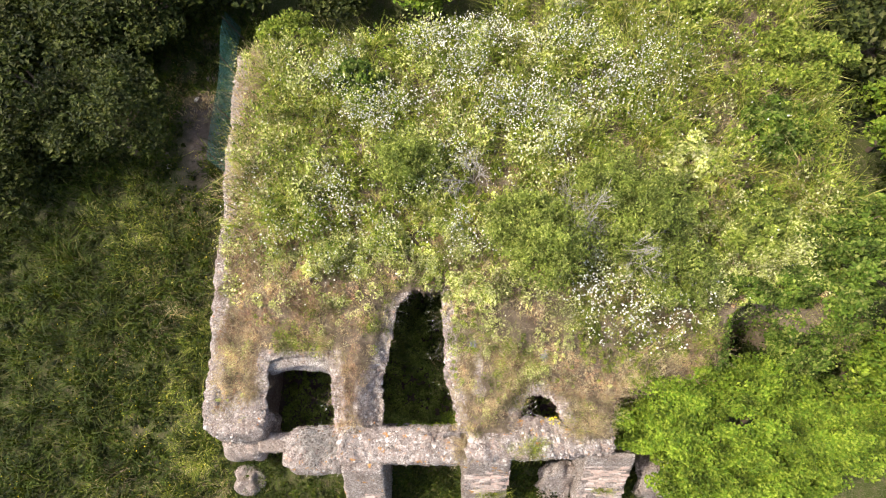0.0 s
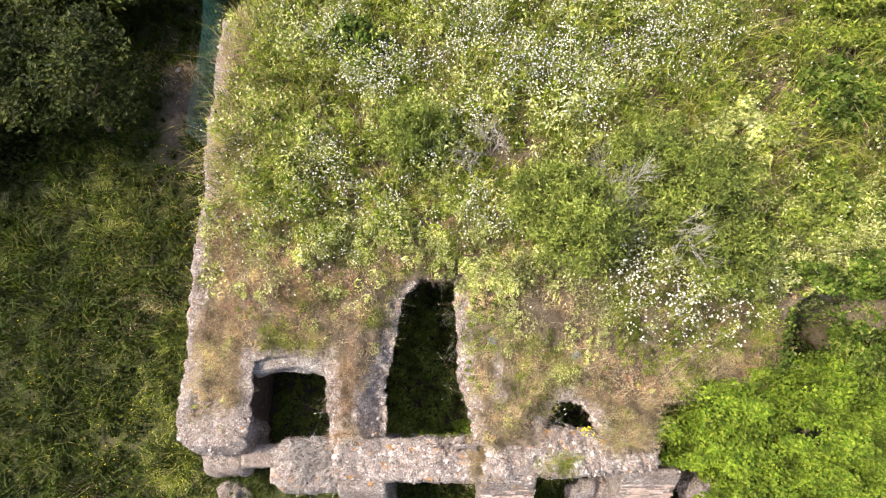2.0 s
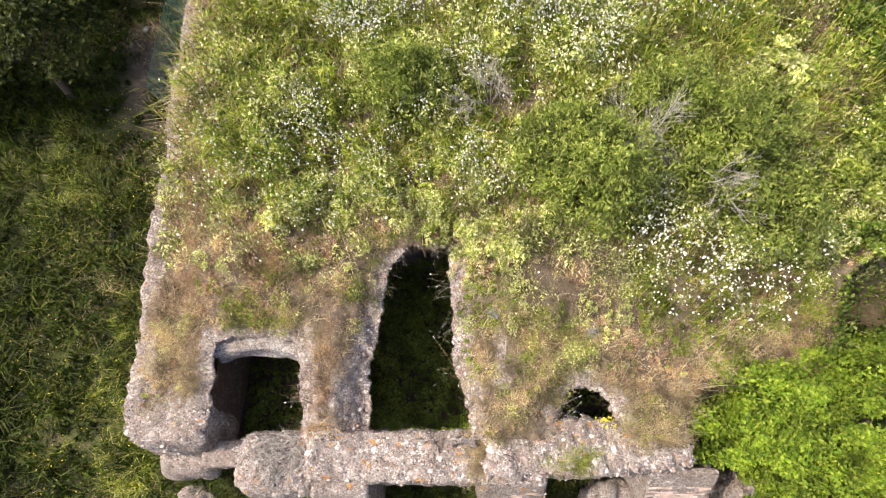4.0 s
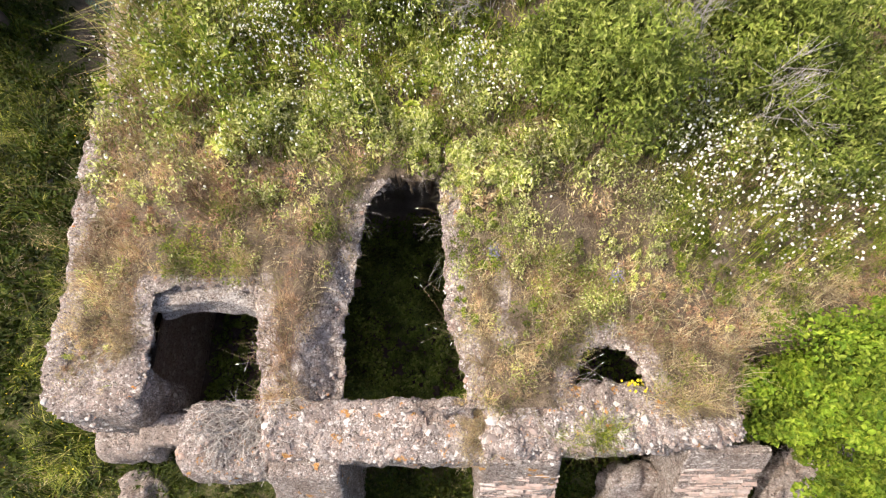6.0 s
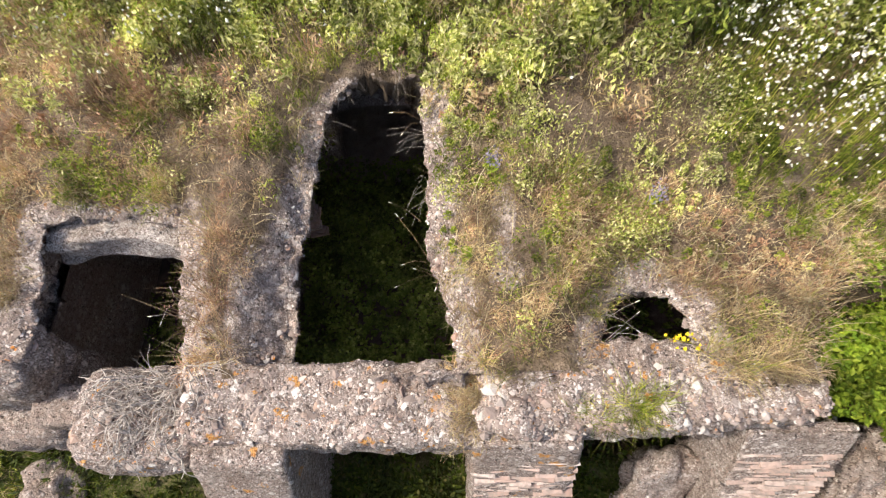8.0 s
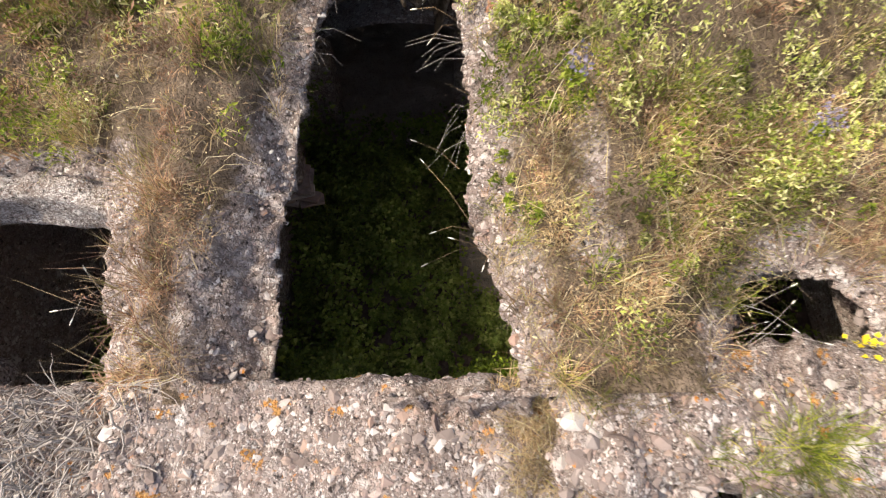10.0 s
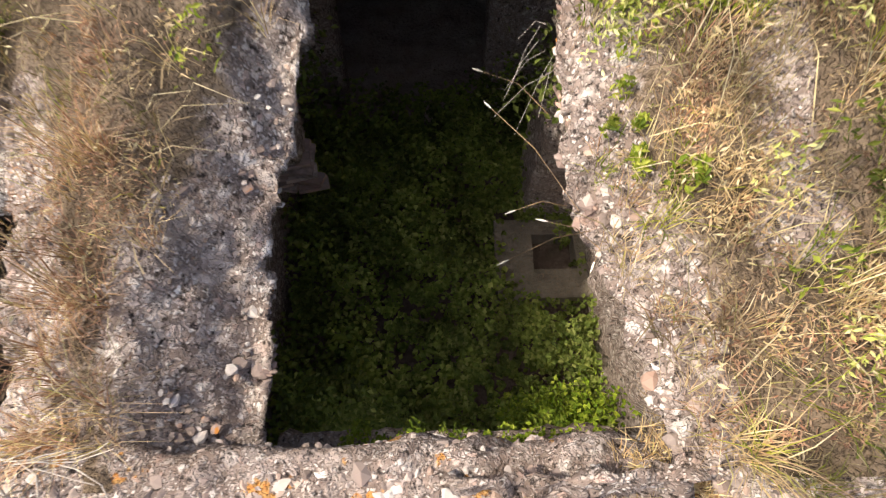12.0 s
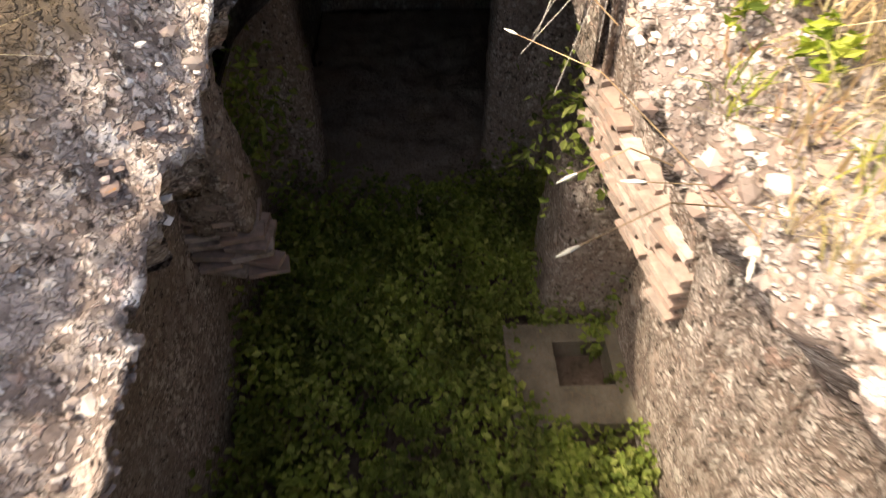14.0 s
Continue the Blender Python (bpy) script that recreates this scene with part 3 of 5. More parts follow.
# ---- rooms under the vaults ----
def vault_room(name, x0, x1, y0, y1, spring, crown, gap0, gap1, gap_y, back=True):
    """A barrel-vaulted room: side walls, back wall, and the vault's underside, open over the breach."""
    nu, vs, fs, n = 26, [], [], 0
    ys = np.arange(y0, y1 + 0.05, 0.12)
    half, cx = (x1 - x0) / 2, (x0 + x1) / 2
    prof = [(x0, z) for z in np.linspace(-1.15, spring, 14)]
    prof += [(cx - half * math.cos(a), spring + (crown - spring) * math.sin(a)) for a in np.linspace(0.1, math.pi - 0.1, nu)]
    prof += [(x1, z) for z in np.linspace(spring, -1.15, 14)]
    prof = np.array(prof)
    gx = np.repeat(prof[None, :, 0], len(ys), 0)
    gz = np.repeat(prof[None, :, 1], len(ys), 0)
    gy = np.repeat(ys[:, None], len(prof), 1)
    s = np.linspace(0, 4, len(prof))[None, :] + 0 * gy
    k = 0.06 * (fnoise(s * 1.5, gy, 1.8, 60) - 0.5)
    gx = gx + k * np.sign(gx - cx)
    p = np.stack([gx, gy, gz], -1).reshape(-1, 3)
    f = grid_faces(len(prof), len(ys))
    m = p[f].mean(1)
    keep = ~((m[:, 0] > gap0 - 0.12) & (m[:, 0] < gap1 + 0.12) & (m[:, 1] < gap_y + 0.14) & (m[:, 2] > 0.45))
    vs.append(p)
    fs.append(f[keep])
    n += len(p)
    bx, bz = np.meshgrid(np.linspace(x0, x1, 16), np.linspace(-1.15, crown, 16))
    q = np.stack([bx, y1 + 0.05 * (fnoise(bx, bz, 2.0, 61) - 0.5), bz], -1).reshape(-1, 3)
    if back:
        vs.append(q)
        fs.append(grid_faces(16, 16) + n)
    return tagged(new(name, mesh_data(name, np.concatenate(vs), np.concatenate(fs), M_RUBBLE_BROWN, True)), "dim rubble barrel vault with brown stained walls", "vault", kind="structure")


vault_room("vault_west", -3.62, -2.0, 0.62, 4.2, 0.25, 1.20, -3.25, -1.86, 1.75)
vault_room("vault_middle", -1.66, 0.78, 0.62, 4.15, 0.15, 1.30, -1.25, 0.35, 3.10, False)
vault_room("vault_east", 1.05, 3.5, 0.70, 3.6, 0.2, 1.15, 1.32, 2.10, 1.2)
vault_room("vault_back", -1.75, 0.45, 4.25, 7.4, 0.6, 1.6, 9, 9, 0)
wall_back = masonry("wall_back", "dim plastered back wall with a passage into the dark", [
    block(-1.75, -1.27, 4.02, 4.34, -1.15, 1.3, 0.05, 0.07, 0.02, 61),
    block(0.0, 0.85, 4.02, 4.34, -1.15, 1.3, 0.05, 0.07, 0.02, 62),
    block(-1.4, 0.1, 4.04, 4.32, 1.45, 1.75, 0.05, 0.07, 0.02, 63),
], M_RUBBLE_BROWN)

# passage floor: earth coloured paler to make up for the light missing there
v, f = block(-1.70, 0.40, 3.85, 7.3, -1.2, -0.985, 0.04, 0.06, 0.05, 64)
tagged(new("floor_passage", mesh_data("floor_passage", v, f, M_LIFTED_EARTH, True)), "bare earth floor of the dark passage, paled in place of missing light", "floor", kind="structure")
v, f = block(-1.22, 0.42, 0.60, 0.80, 0.36, 0.54, 0.04, 0.04, 0.04, 65)
tagged(new("wall_sill", mesh_data("wall_sill", v, f, M_RUBBLE_BROWN, True)), "brown earthy ledge behind the front wall", "ledge", kind="structure")


# ---- inside the middle room ----
def room_fittings():
    root = new("springer")
    root.location = (-1.47, 2.62, 0.68)
    tagged(root, "broken vault springer of dark brick hanging from the wall", "masonry", kind="structure")
    v, f = block(-0.14, 0.16, -0.14, 0.16, -0.42, 0.75, 0.05, 0.05, 0.03, 80)
    part("core", mesh_data("core", v, f, M_RUBBLE_BROWN, True), M_RUBBLE_BROWN, root)
    shared = [mesh_data("brick", *block(-0.11, 0.11, -0.055, 0.055, -0.02, 0.02, 0.008, 0.12, 0.006, 81 + k), M_BRICK_PIECE) for k in range(3)]
    rng = np.random.default_rng(5)
    for row in range(9):
        for k in range(2):
            b = part("brick", shared[(row + k) % 3], M_BRICK_PIECE, root)
            b.matrix_basis = pose(-0.04 + 0.20 * k - 0.02 * row + rng.uniform(-0.02, 0.02), -0.13 + 0.012 * row + rng.uniform(-0.015, 0.015), -0.66 + 0.056 * row, rng.uniform(-4, 4), rng.uniform(-4, 4), rng.uniform(-12, 12))
            b2 = part("brick", shared[(row + k + 1) % 3], M_BRICK_PIECE, root)
            b2.matrix_basis = pose(0.10 + rng.uniform(-0.02, 0.02) - 0.01 * row, -0.03 + 0.13 * k, -0.66 + 0.056 * row, rng.uniform(-4, 4), rng.uniform(-4, 4), 90 + rng.uniform(-10, 10))
    # pilaster on the other wall, and the stone slab with a square hole
    v, f = block(0.30, 0.85, 2.70, 3.25, -1.1, 0.30, 0.06, 0.06, 0.025, 84)
    tagged(new("pilaster", mesh_data("pilaster", v, f, M_RUBBLE_BROWN, True)), "worn plastered pilaster against the room's wall", "pilaster", kind="structure")
    pieces, n = [], 0
    for x0, x1, y0, y1 in ((0.03, 0.3405, 1.94, 2.64), (0.69, 0.82, 1.94, 2.64), (0.34, 0.6905, 1.94, 2.19), (0.34, 0.6905, 2.50, 2.64)):
        pieces.append(block(x0, x1, y0, y1, -1.12, -0.84, 0.003, 0.08, 0.0, 85))
    vs, fs = [], []
    for v, f in pieces:
        vs.append(v)
        fs.append(f + n)
        n += len(v)
    tagged(new("stone_slab", mesh_data("stone_slab", np.concatenate(vs), np.concatenate(fs), M_SLAB)), "pale stone slab with a square hole, set in the floor", "slab", kind="structure")
    # brick courses laid along the haunch over the slab
    haunch = new("brick_haunch")
    tagged(haunch, "thin reddish brick courses under the broken vault edge", "masonry", kind="structure")
    long = [mesh_data("brick", *block(-0.06, 0.06, -0.075, 0.075, -0.013, 0.013, 0.006, 0.08, 0.007, 90 + k), M_BRICK_PIECE) for k in range(3)]
    for row in range(9):
        z = 0.98 - 0.038 * row
        for k in range(7):
            y = 1.78 + 0.160 * k + 0.08 * (row % 2) + rng.uniform(-0.02, 0.02)
            e = 0.265 - 0.26 * min(max(y - 0.62, 0), 0.9) - 0.06 * max(y - 1.52, 0)
            b = part("brick", long[(row * 2 + k) % 3], M_BRICK_PIECE, haunch)
            b.matrix_basis = pose(e + 0.385 + 0.003 * row + rng.uniform(-0.02, 0.02), y + rng.uniform(-0.02, 0.02), z, rng.uniform(-4, 4), 0, rng.uniform(-5, 5) + 12)


M_BRICK_PIECE, _nt, _b = material("brick_piece", 0.9, 0.15)
_oi = _nt.nodes.new("ShaderNodeObjectInfo")
_c = ramp(_nt, _oi.outputs["Random"], [(0.0, (0.36, 0.25, 0.205)), (0.3, (0.49, 0.38, 0.33)), (0.6, (0.40, 0.30, 0.255)), (0.8, (0.60, 0.53, 0.48)), (1.0, (0.44, 0.36, 0.32))])
_c = mix(_nt, ramp(_nt, noise_fac(_nt, 14.0, 6.0), [(0.42, (0, 0, 0)), (0.62, (0.9, 0.9, 0.9))]), _c, (0.26, 0.225, 0.20))
_nt.links.new(_c, _b.inputs["Base Color"])
relief(_nt, _b, noise_fac(_nt, 60.0, 4.0), 0.5, 0.01)
M_SLAB = soil_material("slab_stone", [(0.3, (0.12, 0.11, 0.085)), (0.5, (0.20, 0.18, 0.145)), (0.72, (0.30, 0.265, 0.23))])
room_fittings()


# ---- bricks on the buttresses ----
def face_bricks():
    rng = np.random.default_rng(9)
    shared = [mesh_data("brick", *block(-0.088, 0.088, -0.06, 0.06, -0.019, 0.019, 0.008, 0.1, 0.011, 100 + k), M_BRICK_PIECE) for k in range(4)]
    for ob, (bx0, bx1, btop, ty, fy, sd) in zip([o for o in scene.objects if o.name.startswith("buttress")], BUTTRESSES):
        top = btop - (0.26 if sd != 50 else 0.75)
        for row in range(28):
            z = top - 0.043 * row
            if z < -0.5:
                break
            y = ty + (fy - ty) * min(1, (btop - z) / (btop + 0.2))
            x = bx0 + 0.10 + (0.12 if row % 2 else 0)
            while x < bx1 - 0.05:
                if rng.random() < 0.92 and vnoise(x, z, 3.5, sd) > 0.14:
                    b = part("brick", shared[rng.integers(4)], M_BRICK_PIECE, ob)
                    b.matrix_basis = pose(x, y + 0.046 + rng.uniform(-0.025, 0.02), z, rng.uniform(-5, 5), rng.uniform(-3, 3), rng.uniform(-7, 7))
                x += 0.176 + rng.uniform(-0.03, 0.02)


face_bricks()


def fallen_masonry():
    """Rubble heaps and single stones on the ground before the front."""
    for name, x0, x1, y0, y1, z0, z1, sd, lab in (
        ("masonry_lump", 1.98, 2.58, -0.58, 0.10, -0.9, 0.05, 110, "weathered lump of fallen rubble masonry"),
        ("masonry_lump", 3.9, 4.75, -0.45, 0.35, -0.9, 0.30, 111, "pale lump of fallen masonry under the tree"),
        ("masonry_lump", -4.08, -3.66, -0.36, 0.02, -0.85, -0.45, 112, "small boulder of masonry in the grass"),
        # this slab's browner rubble stands in for the shade it lies in
        ("masonry_slab", -3.42, -2.70, 0.24, 0.60, 0.60, 0.84, 113, "tilted slab bridging the wall's gap, browner in place of shade"),
    ):
        def bend(p, sd=sd, x0=x0, x1=x1):
            q = p.copy()
            if sd in (110, 111):
                q[:, 2] -= 0.55 * smooth((0.1 - p[:, 1]) / 0.7) * (p[:, 2] > -0.4)
            return q
        v, f = block(x0, x1, y0, y1, z0, z1, (0.12 if sd < 113 else 0.05), 0.035, 0.14 if sd < 113 else 0.02, sd, bend)
        tagged(new(name, mesh_data(name, v, f, M_RUBBLE if sd == 110 else M_RUBBLE_BROWN, True)), lab, "masonry")


fallen_masonry()


# ---- loose and bedded stones ----
def stone_shapes(count, rng):
    """Angular stones: icosahedra pushed about."""
    bm = bmesh.new()
    bmesh.ops.create_icosphere(bm, subdivisions=1, radius=1.0)
    base = np.array([v.co for v in bm.verts])
    faces = np.array([[v.index for v in f.verts] for f in bm.faces])
    bm.free()
    out = []
    for _ in range(count):
        v = base * rng.uniform(0.6, 1.2, (len(base), 1)) * rng.uniform([0.8, 0.6, 0.35], [1.25, 1.0, 0.6])
        out.append(v)
    return out, faces


def surface_points(ob, density, rng, up=0.15):
    me = ob.data
    n = len(me.polygons)
    area = np.empty(n, np.float32)
    me.polygons.foreach_get("area", area)
    nrm = np.empty(n * 3, np.float32)
    me.polygons.foreach_get("normal", nrm)
    cen = np.empty(n * 3, np.float32)
    me.polygons.foreach_get("center", cen)
    nrm, cen = nrm.reshape(-1, 3), cen.reshape(-1, 3)
    k = rng.poisson(area * density * (nrm[:, 2] > up))
    ids = np.repeat(np.arange(n), k)
    return cen[ids] + rng.uniform(-0.02, 0.02, (len(ids), 3)) * np.array([1, 1, 0.3]), nrm[ids]


def bed_stones():
    rng = np.random.default_rng(31)
    shapes, faces = stone_shapes(12, rng)
    spots, owner = [], []
    for ob, dens in ((wall_facade, 2700), (wall_end, 1700), (wall_west, 800), *((o, 380) for o in scene.objects if o.name.startswith("buttress")), *((o, 250) for o in scene.objects if o.name.startswith("masonry_lump"))):
        p, n = surface_points(ob, dens, rng, 0.62)
        spots.append(p)
        owner += [ob is wall_facade] * len(p)
    first_rim = len(owner)
    # bare rims of the breaches
    x, y = rng.uniform(-4.2, 2.4, 90000), rng.uniform(0.5, 3.8, 90000)
    d = breach_depth(x, y)
    w = smooth((d + 0.24) / 0.2) * (d < 0.0) * 0.55 + 0.45 * bump(x, y, -1.35, 1.1, 0.36, 0.6) + 0.28 * bump(x, y, -3.5, 0.65, 0.8, 0.5) + 0.3 * smooth((0.95 - y) / 0.3) * (x > 1.0) * (x < 2.1)
    w = w * (fnoise(x, y, 3.0, 33) > 0.36) * (1 - bump(x, y, -0.4, 3.2, 0.7, 0.32))
    k = (rng.random(len(x)) < w * 0.42) & (d < 0.0) & (x > west_edge(y) + 0.2) & (y > 0.55)
    z = roof_z(x[k], y[k]) - rim_drop(x[k], y[k], d[k]) - 0.008
    spots.append(np.stack([x[k], y[k], z], 1))
    owner += [False] * int(k.sum())
    # broken faces of the rims
    for edge, y0, y1 in BREACHES:
        n = 200 if y1 > 3 else 80
        yy = rng.uniform(y0 + 0.05, min(y1, 3.0) - 0.1, n)
        w, e = edge(yy)
        side = rng.random(n) < 0.5
        xx = np.where(side, w, e)
        down = rng.uniform(0, 0.12, n)
        back = xx + np.where(side, -1.0, 1.0) * (0.045 + 0.95 * down)
        spots.append(np.stack([back, yy, roof_z(xx, yy) - rim_drop(xx, yy, 0 * xx) - down], 1))
        owner += [False] * n
    p = np.concatenate(spots)
    p[:, 2] -= 0.006
    owner = np.array(owner)
    size = rng.choice([0.0125, 0.020, 0.032], len(p), p=[0.52, 0.34, 0.14]) * np.exp(rng.normal(0, 0.3, len(p)))
    rim = np.zeros(len(p), bool)
    rim[first_rim:] = True
    size = np.where(rim, size * 1.05, size)
    size = np.minimum(size, np.where(rim, 0.042, 0.055))
    p[:, 2] -= 0.25 * size + 1.4 * size * (owner & (p[:, 1] > 0.56)) + 0.5 * size * (owner & (p[:, 1] < 0.1))
    close = owner & (p[:, 0] > -1.6) & (p[:, 0] < 0.9) & (p[:, 2] > 1.1) & (size > 0.0175)
    ids = np.where(close)[0][:290]
    single = np.zeros(len(p), bool)
    single[ids] = True
    data = [mesh_data("stone", s, faces, M_STONE_PIECE) for s in shapes]
    for i in ids:
        ob = part("stone", data[i % 12], M_STONE_PIECE, wall_facade)
        ob.matrix_basis = Matrix.Translation(p[i]) @ Euler(rng.uniform([-0.4, -0.4, 0], [0.4, 0.4, 6.28])).to_matrix().to_4x4() @ Matrix.Diagonal((size[i], size[i], size[i], 1))
    rest = np.where(~single)[0]
    vs, fs, n = [], [], 0
    a = rng.uniform(0, 2 * np.pi, len(p))
    for i in rest:
        c, s = math.cos(a[i]), math.sin(a[i])
        v = shapes[i % 12] * size[i] @ np.array([[c, s, 0], [-s, c, 0], [0, 0, 1]])
        vs.append(v + p[i])
    nv = len(shapes[0])
    allf = (np.arange(len(rest)) * nv)[:, None, None] + faces[None]
    tagged(new("bedded_stones", mesh_data("bedded_stones", np.concatenate(vs), allf.reshape(-1, 3), M_STONE)), "grey and pinkish stones bedded in the broken concrete", "stones", kind="stuff")


M_STONE_PIECE, _nt, _b = material("stone_piece", 0.85, 0.2)
_oi = _nt.nodes.new("ShaderNodeObjectInfo")
_c = ramp(_nt, _oi.outputs["Random"], [(0.0, (0.18, 0.15, 0.13)), (0.25, (0.36, 0.31, 0.28)), (0.5, (0.27, 0.22, 0.19)), (0.7, (0.66, 0.62, 0.57)), (0.88, (0.74, 0.70, 0.65)), (1.0, (0.44, 0.31, 0.24))])
_c = weathered(_nt, _c)
_nt.links.new(_c, _b.inputs["Base Color"])
relief(_nt, _b, noise_fac(_nt, 50.0, 4.0), 0.5, 0.01)
bed_stones()


# ---- plants ----
def scatter(n, x0, x1, y0, y1, weight, rng):
    """n places of a rectangle, thinned by weight(x, y) in 0..1."""
    x, y = rng.uniform(x0, x1, n), rng.uniform(y0, y1, n)
    keep = rng.random(n) < weight(x, y)
    return x[keep], y[keep]


def blades_mesh(name, x, y, z, h, w, lean, mat, rng, droop=0.5, way=None):
    """Grass blades: each a bent, tapering strip of two pieces."""
    n = len(x)
    a = rng.uniform(0, 2 * np.pi, n) if way is None else way
    b = a + np.pi / 2 + rng.normal(0, 0.5, n)
    h = h * rng.uniform(0.5, 1.25, n)
    w = w * rng.uniform(0.7, 1.3, n)
    ln = lean * rng.uniform(0.2, 1.3, n)
    d = np.stack([np.cos(a), np.sin(a)], 1)
    s = np.stack([np.cos(b), np.sin(b)], 1) * (w / 2)[:, None]
    root = np.stack([x, y], 1)
    mid = root + d * (ln * h * 0.45)[:, None]
    tip = root + d * (ln * h * (0.9 + droop))[:, None]
    zm, zt = z + h * 0.62 / np.sqrt(1 + ln * ln * 0.3), z + h / np.sqrt(1 + ln * ln * (0.6 + droop))
    v = np.empty((n, 5, 3))
    v[:, 0, :2], v[:, 0, 2] = root - s, z
    v[:, 1, :2], v[:, 1, 2] = root + s, z
    v[:, 2, :2], v[:, 2, 2] = mid + s * 0.8, zm
    v[:, 3, :2], v[:, 3, 2] = mid - s * 0.8, zm
    v[:, 4, :2], v[:, 4, 2] = tip, zt
    o = (np.arange(n) * 5)[:, None]
    return mesh_data(name, v.reshape(-1, 3), [o + np.array([0, 1, 2, 3]), o + np.array([3, 2, 4])], mat)


def stature(x, y):
    """Growth is stunted on the thin soil round the middle breach, and rises and falls in clumps."""
    return (1 - 0.5 * bump(x, y, 0.45, 1.5, 0.5, 1.0)) * (0.45 + 1.15 * smooth((fnoise(x, y, 1.9, 97) - 0.28) / 0.4))


def tufts(name, x, y, zmap, per, spread, h, w, lean, mat, rng):
    """Tufts of blades that fan out from their centres."""
    m = rng.uniform(0.55, 1.5, len(x)) * stature(x, y)
    x, y, m = np.repeat(x, per), np.repeat(y, per), np.repeat(m, per)
    a = rng.uniform(0, 2 * np.pi, len(x))
    r = spread * np.sqrt(rng.random(len(x)))
    bx, by = x + r * np.cos(a), y + r * np.sin(a)
    return blades_mesh(name, bx, by, zmap(bx, by) - 0.015, h * m, w, lean, mat, rng, 0.5, a + rng.normal(0, 0.6, len(x)))


def leaves_arrays(c, size, up, rng, long=1.6):
    """Leaves: pointed, folded along the middle; c are their centres, up how flat they lie."""
    n = len(c)
    nrm = rng.normal(0, 1, (n, 3))
    nrm[:, 2] = np.abs(nrm[:, 2]) + up
    nrm /= np.linalg.norm(nrm, axis=1, keepdims=True)
    t = np.cross(nrm, rng.normal(0, 1, (n, 3)))
    t /= np.maximum(np.linalg.norm(t, axis=1, keepdims=True), 1e-6)
    b = np.cross(nrm, t)
    s = (size * rng.uniform(0.6, 1.35, n))[:, None]
    v = np.empty((n, 4, 3))
    v[:, 0] = c - t * s * long / 2
    v[:, 1] = c + b * s * 0.5 + nrm * s * 0.18
    v[:, 2] = c + t * s * long / 2 - nrm * s * 0.1
    v[:, 3] = c - b * s * 0.5 + nrm * s * 0.18
    return v.reshape(-1, 3), np.concatenate([np.arange(n)[:, None] * 4 + np.array([0, 1, 2]), np.arange(n)[:, None] * 4 + np.array([0, 2, 3])])


def herbs(name, x, y, zmap, per, radius, height, leaf, mat, rng, up=0.6, long=1.6):
    """Leafy plants: small lumpy domes of leaves."""
    m = rng.uniform(0.45, 1.5, len(x)) * stature(x, y)
    x, y, m = np.repeat(x, per), np.repeat(y, per), np.repeat(m, per)
    a, q = rng.uniform(0, 2 * np.pi, len(x)), np.sqrt(rng.random(len(x)))
    px, py = x + radius * m * q * np.cos(a), y + radius * m * q * np.sin(a)
    pz = zmap(px, py) + height * m * (1 - 0.6 * q * q) * rng.uniform(0.35, 1.0, len(x))
    v, f = leaves_arrays(np.stack([px, py, pz], 1), leaf, up, rng, long)
    return mesh_data(name, v, f, mat)


def stuff(name, me, label, category):
    return tagged(new(name, me), label, category, kind="stuff")


RV = np.random.default_rng(21)


def on_roof(x, y, m=0.03):
    return (x > west_edge(y) + 0.16 + 0.03 * smooth((4.3 - y) / 0.7)) & (off_block(x, y) < 0.8) & (breach_depth(x, y) < -m + 0.13 * bump(x, y, -0.4, 2.98, 0.6, 0.2)) & (y > 0.64 - 0.16 * smooth((x - 2.0) / 0.2) - 0.55 * bump(x, y, 0.85, 0.55, 0.48, 0.40) * fnoise(x, y, 3.0, 66))


def near_rim(x, y):
    return smooth((breach_depth(x, y) + 0.45) / 0.4)


def sward_bare(x, y):
    """Thin growth on the bare concrete and on a few patches of soil."""
    bare = 0.9 * near_rim(x, y) * (fnoise(x, y, 3, 75) > 0.30) + 0.75 * bump(x, y, -3.5, 0.55, 0.8, 0.5) + 0.95 * bump(x, y, -1.36, 0.95, 0.33, 0.42) + 0.8 * bump(x, y, -1.2, 1.7, 0.16, 0.8) - 1.2 * bump(x, y, -0.4, 3.25, 0.7, 0.3)
    bare = bare - 0.5 * bump(x, y, 0.40, 1.6, 0.32, 1.6) - 0.5 * bump(x, y, 0.9, 0.8, 0.7, 0.35)
    bare = bare + 0.95 * bump(x, y, 0.60, 1.60, 0.08, 0.40) + 0.95 * bump(x, y, 0.62, 1.18, 0.13, 0.10) + 0.8 * bump(x, y, 0.40, 1.46, 0.10, 0.10) + bump(x, y, 2.17, 5.3, 0.28, 0.22) + 0.7 * bump(x, y, 5.9, 7.6, 0.5, 0.3)
    bare = bare - 1.3 * bump(x, y, -2.6, 2.08, 0.75, 0.20) - 0.8 * bump(x, y, -1.32, 2.05, 0.28, 0.55)
    return np.clip(1 - bare, 0, 1)


def dry_map(x, y):
    """Where the sward is parched."""
    w = 0.95 * smooth((2.7 - y) / 1.6) * (x < 5.6) + 0.9 * smooth((-3.0 - x - 0.08 * (y - 3)) / 0.5) + 0.65 * bump(x, y, -2.7, 2.5, 1.6, 1.4)
    w = w + 0.7 * bump(x, y, 0.2, 2.2, 0.35, 1.6) + 1.1 * (fnoise(x, y, 0.9, 71) - 0.55)
    w = w + 0.9 * bump(x, y, 2.4, 1.3, 0.9, 0.5) + 0.7 * bump(x, y, 3.9, 1.7, 0.8, 0.5)
    return np.clip(w - 0.75 * red_map(x, y) * (x < 0) - 0.1 * bump(x, y, 1.35, 2.4, 0.8, 0.8), 0.2, 1)


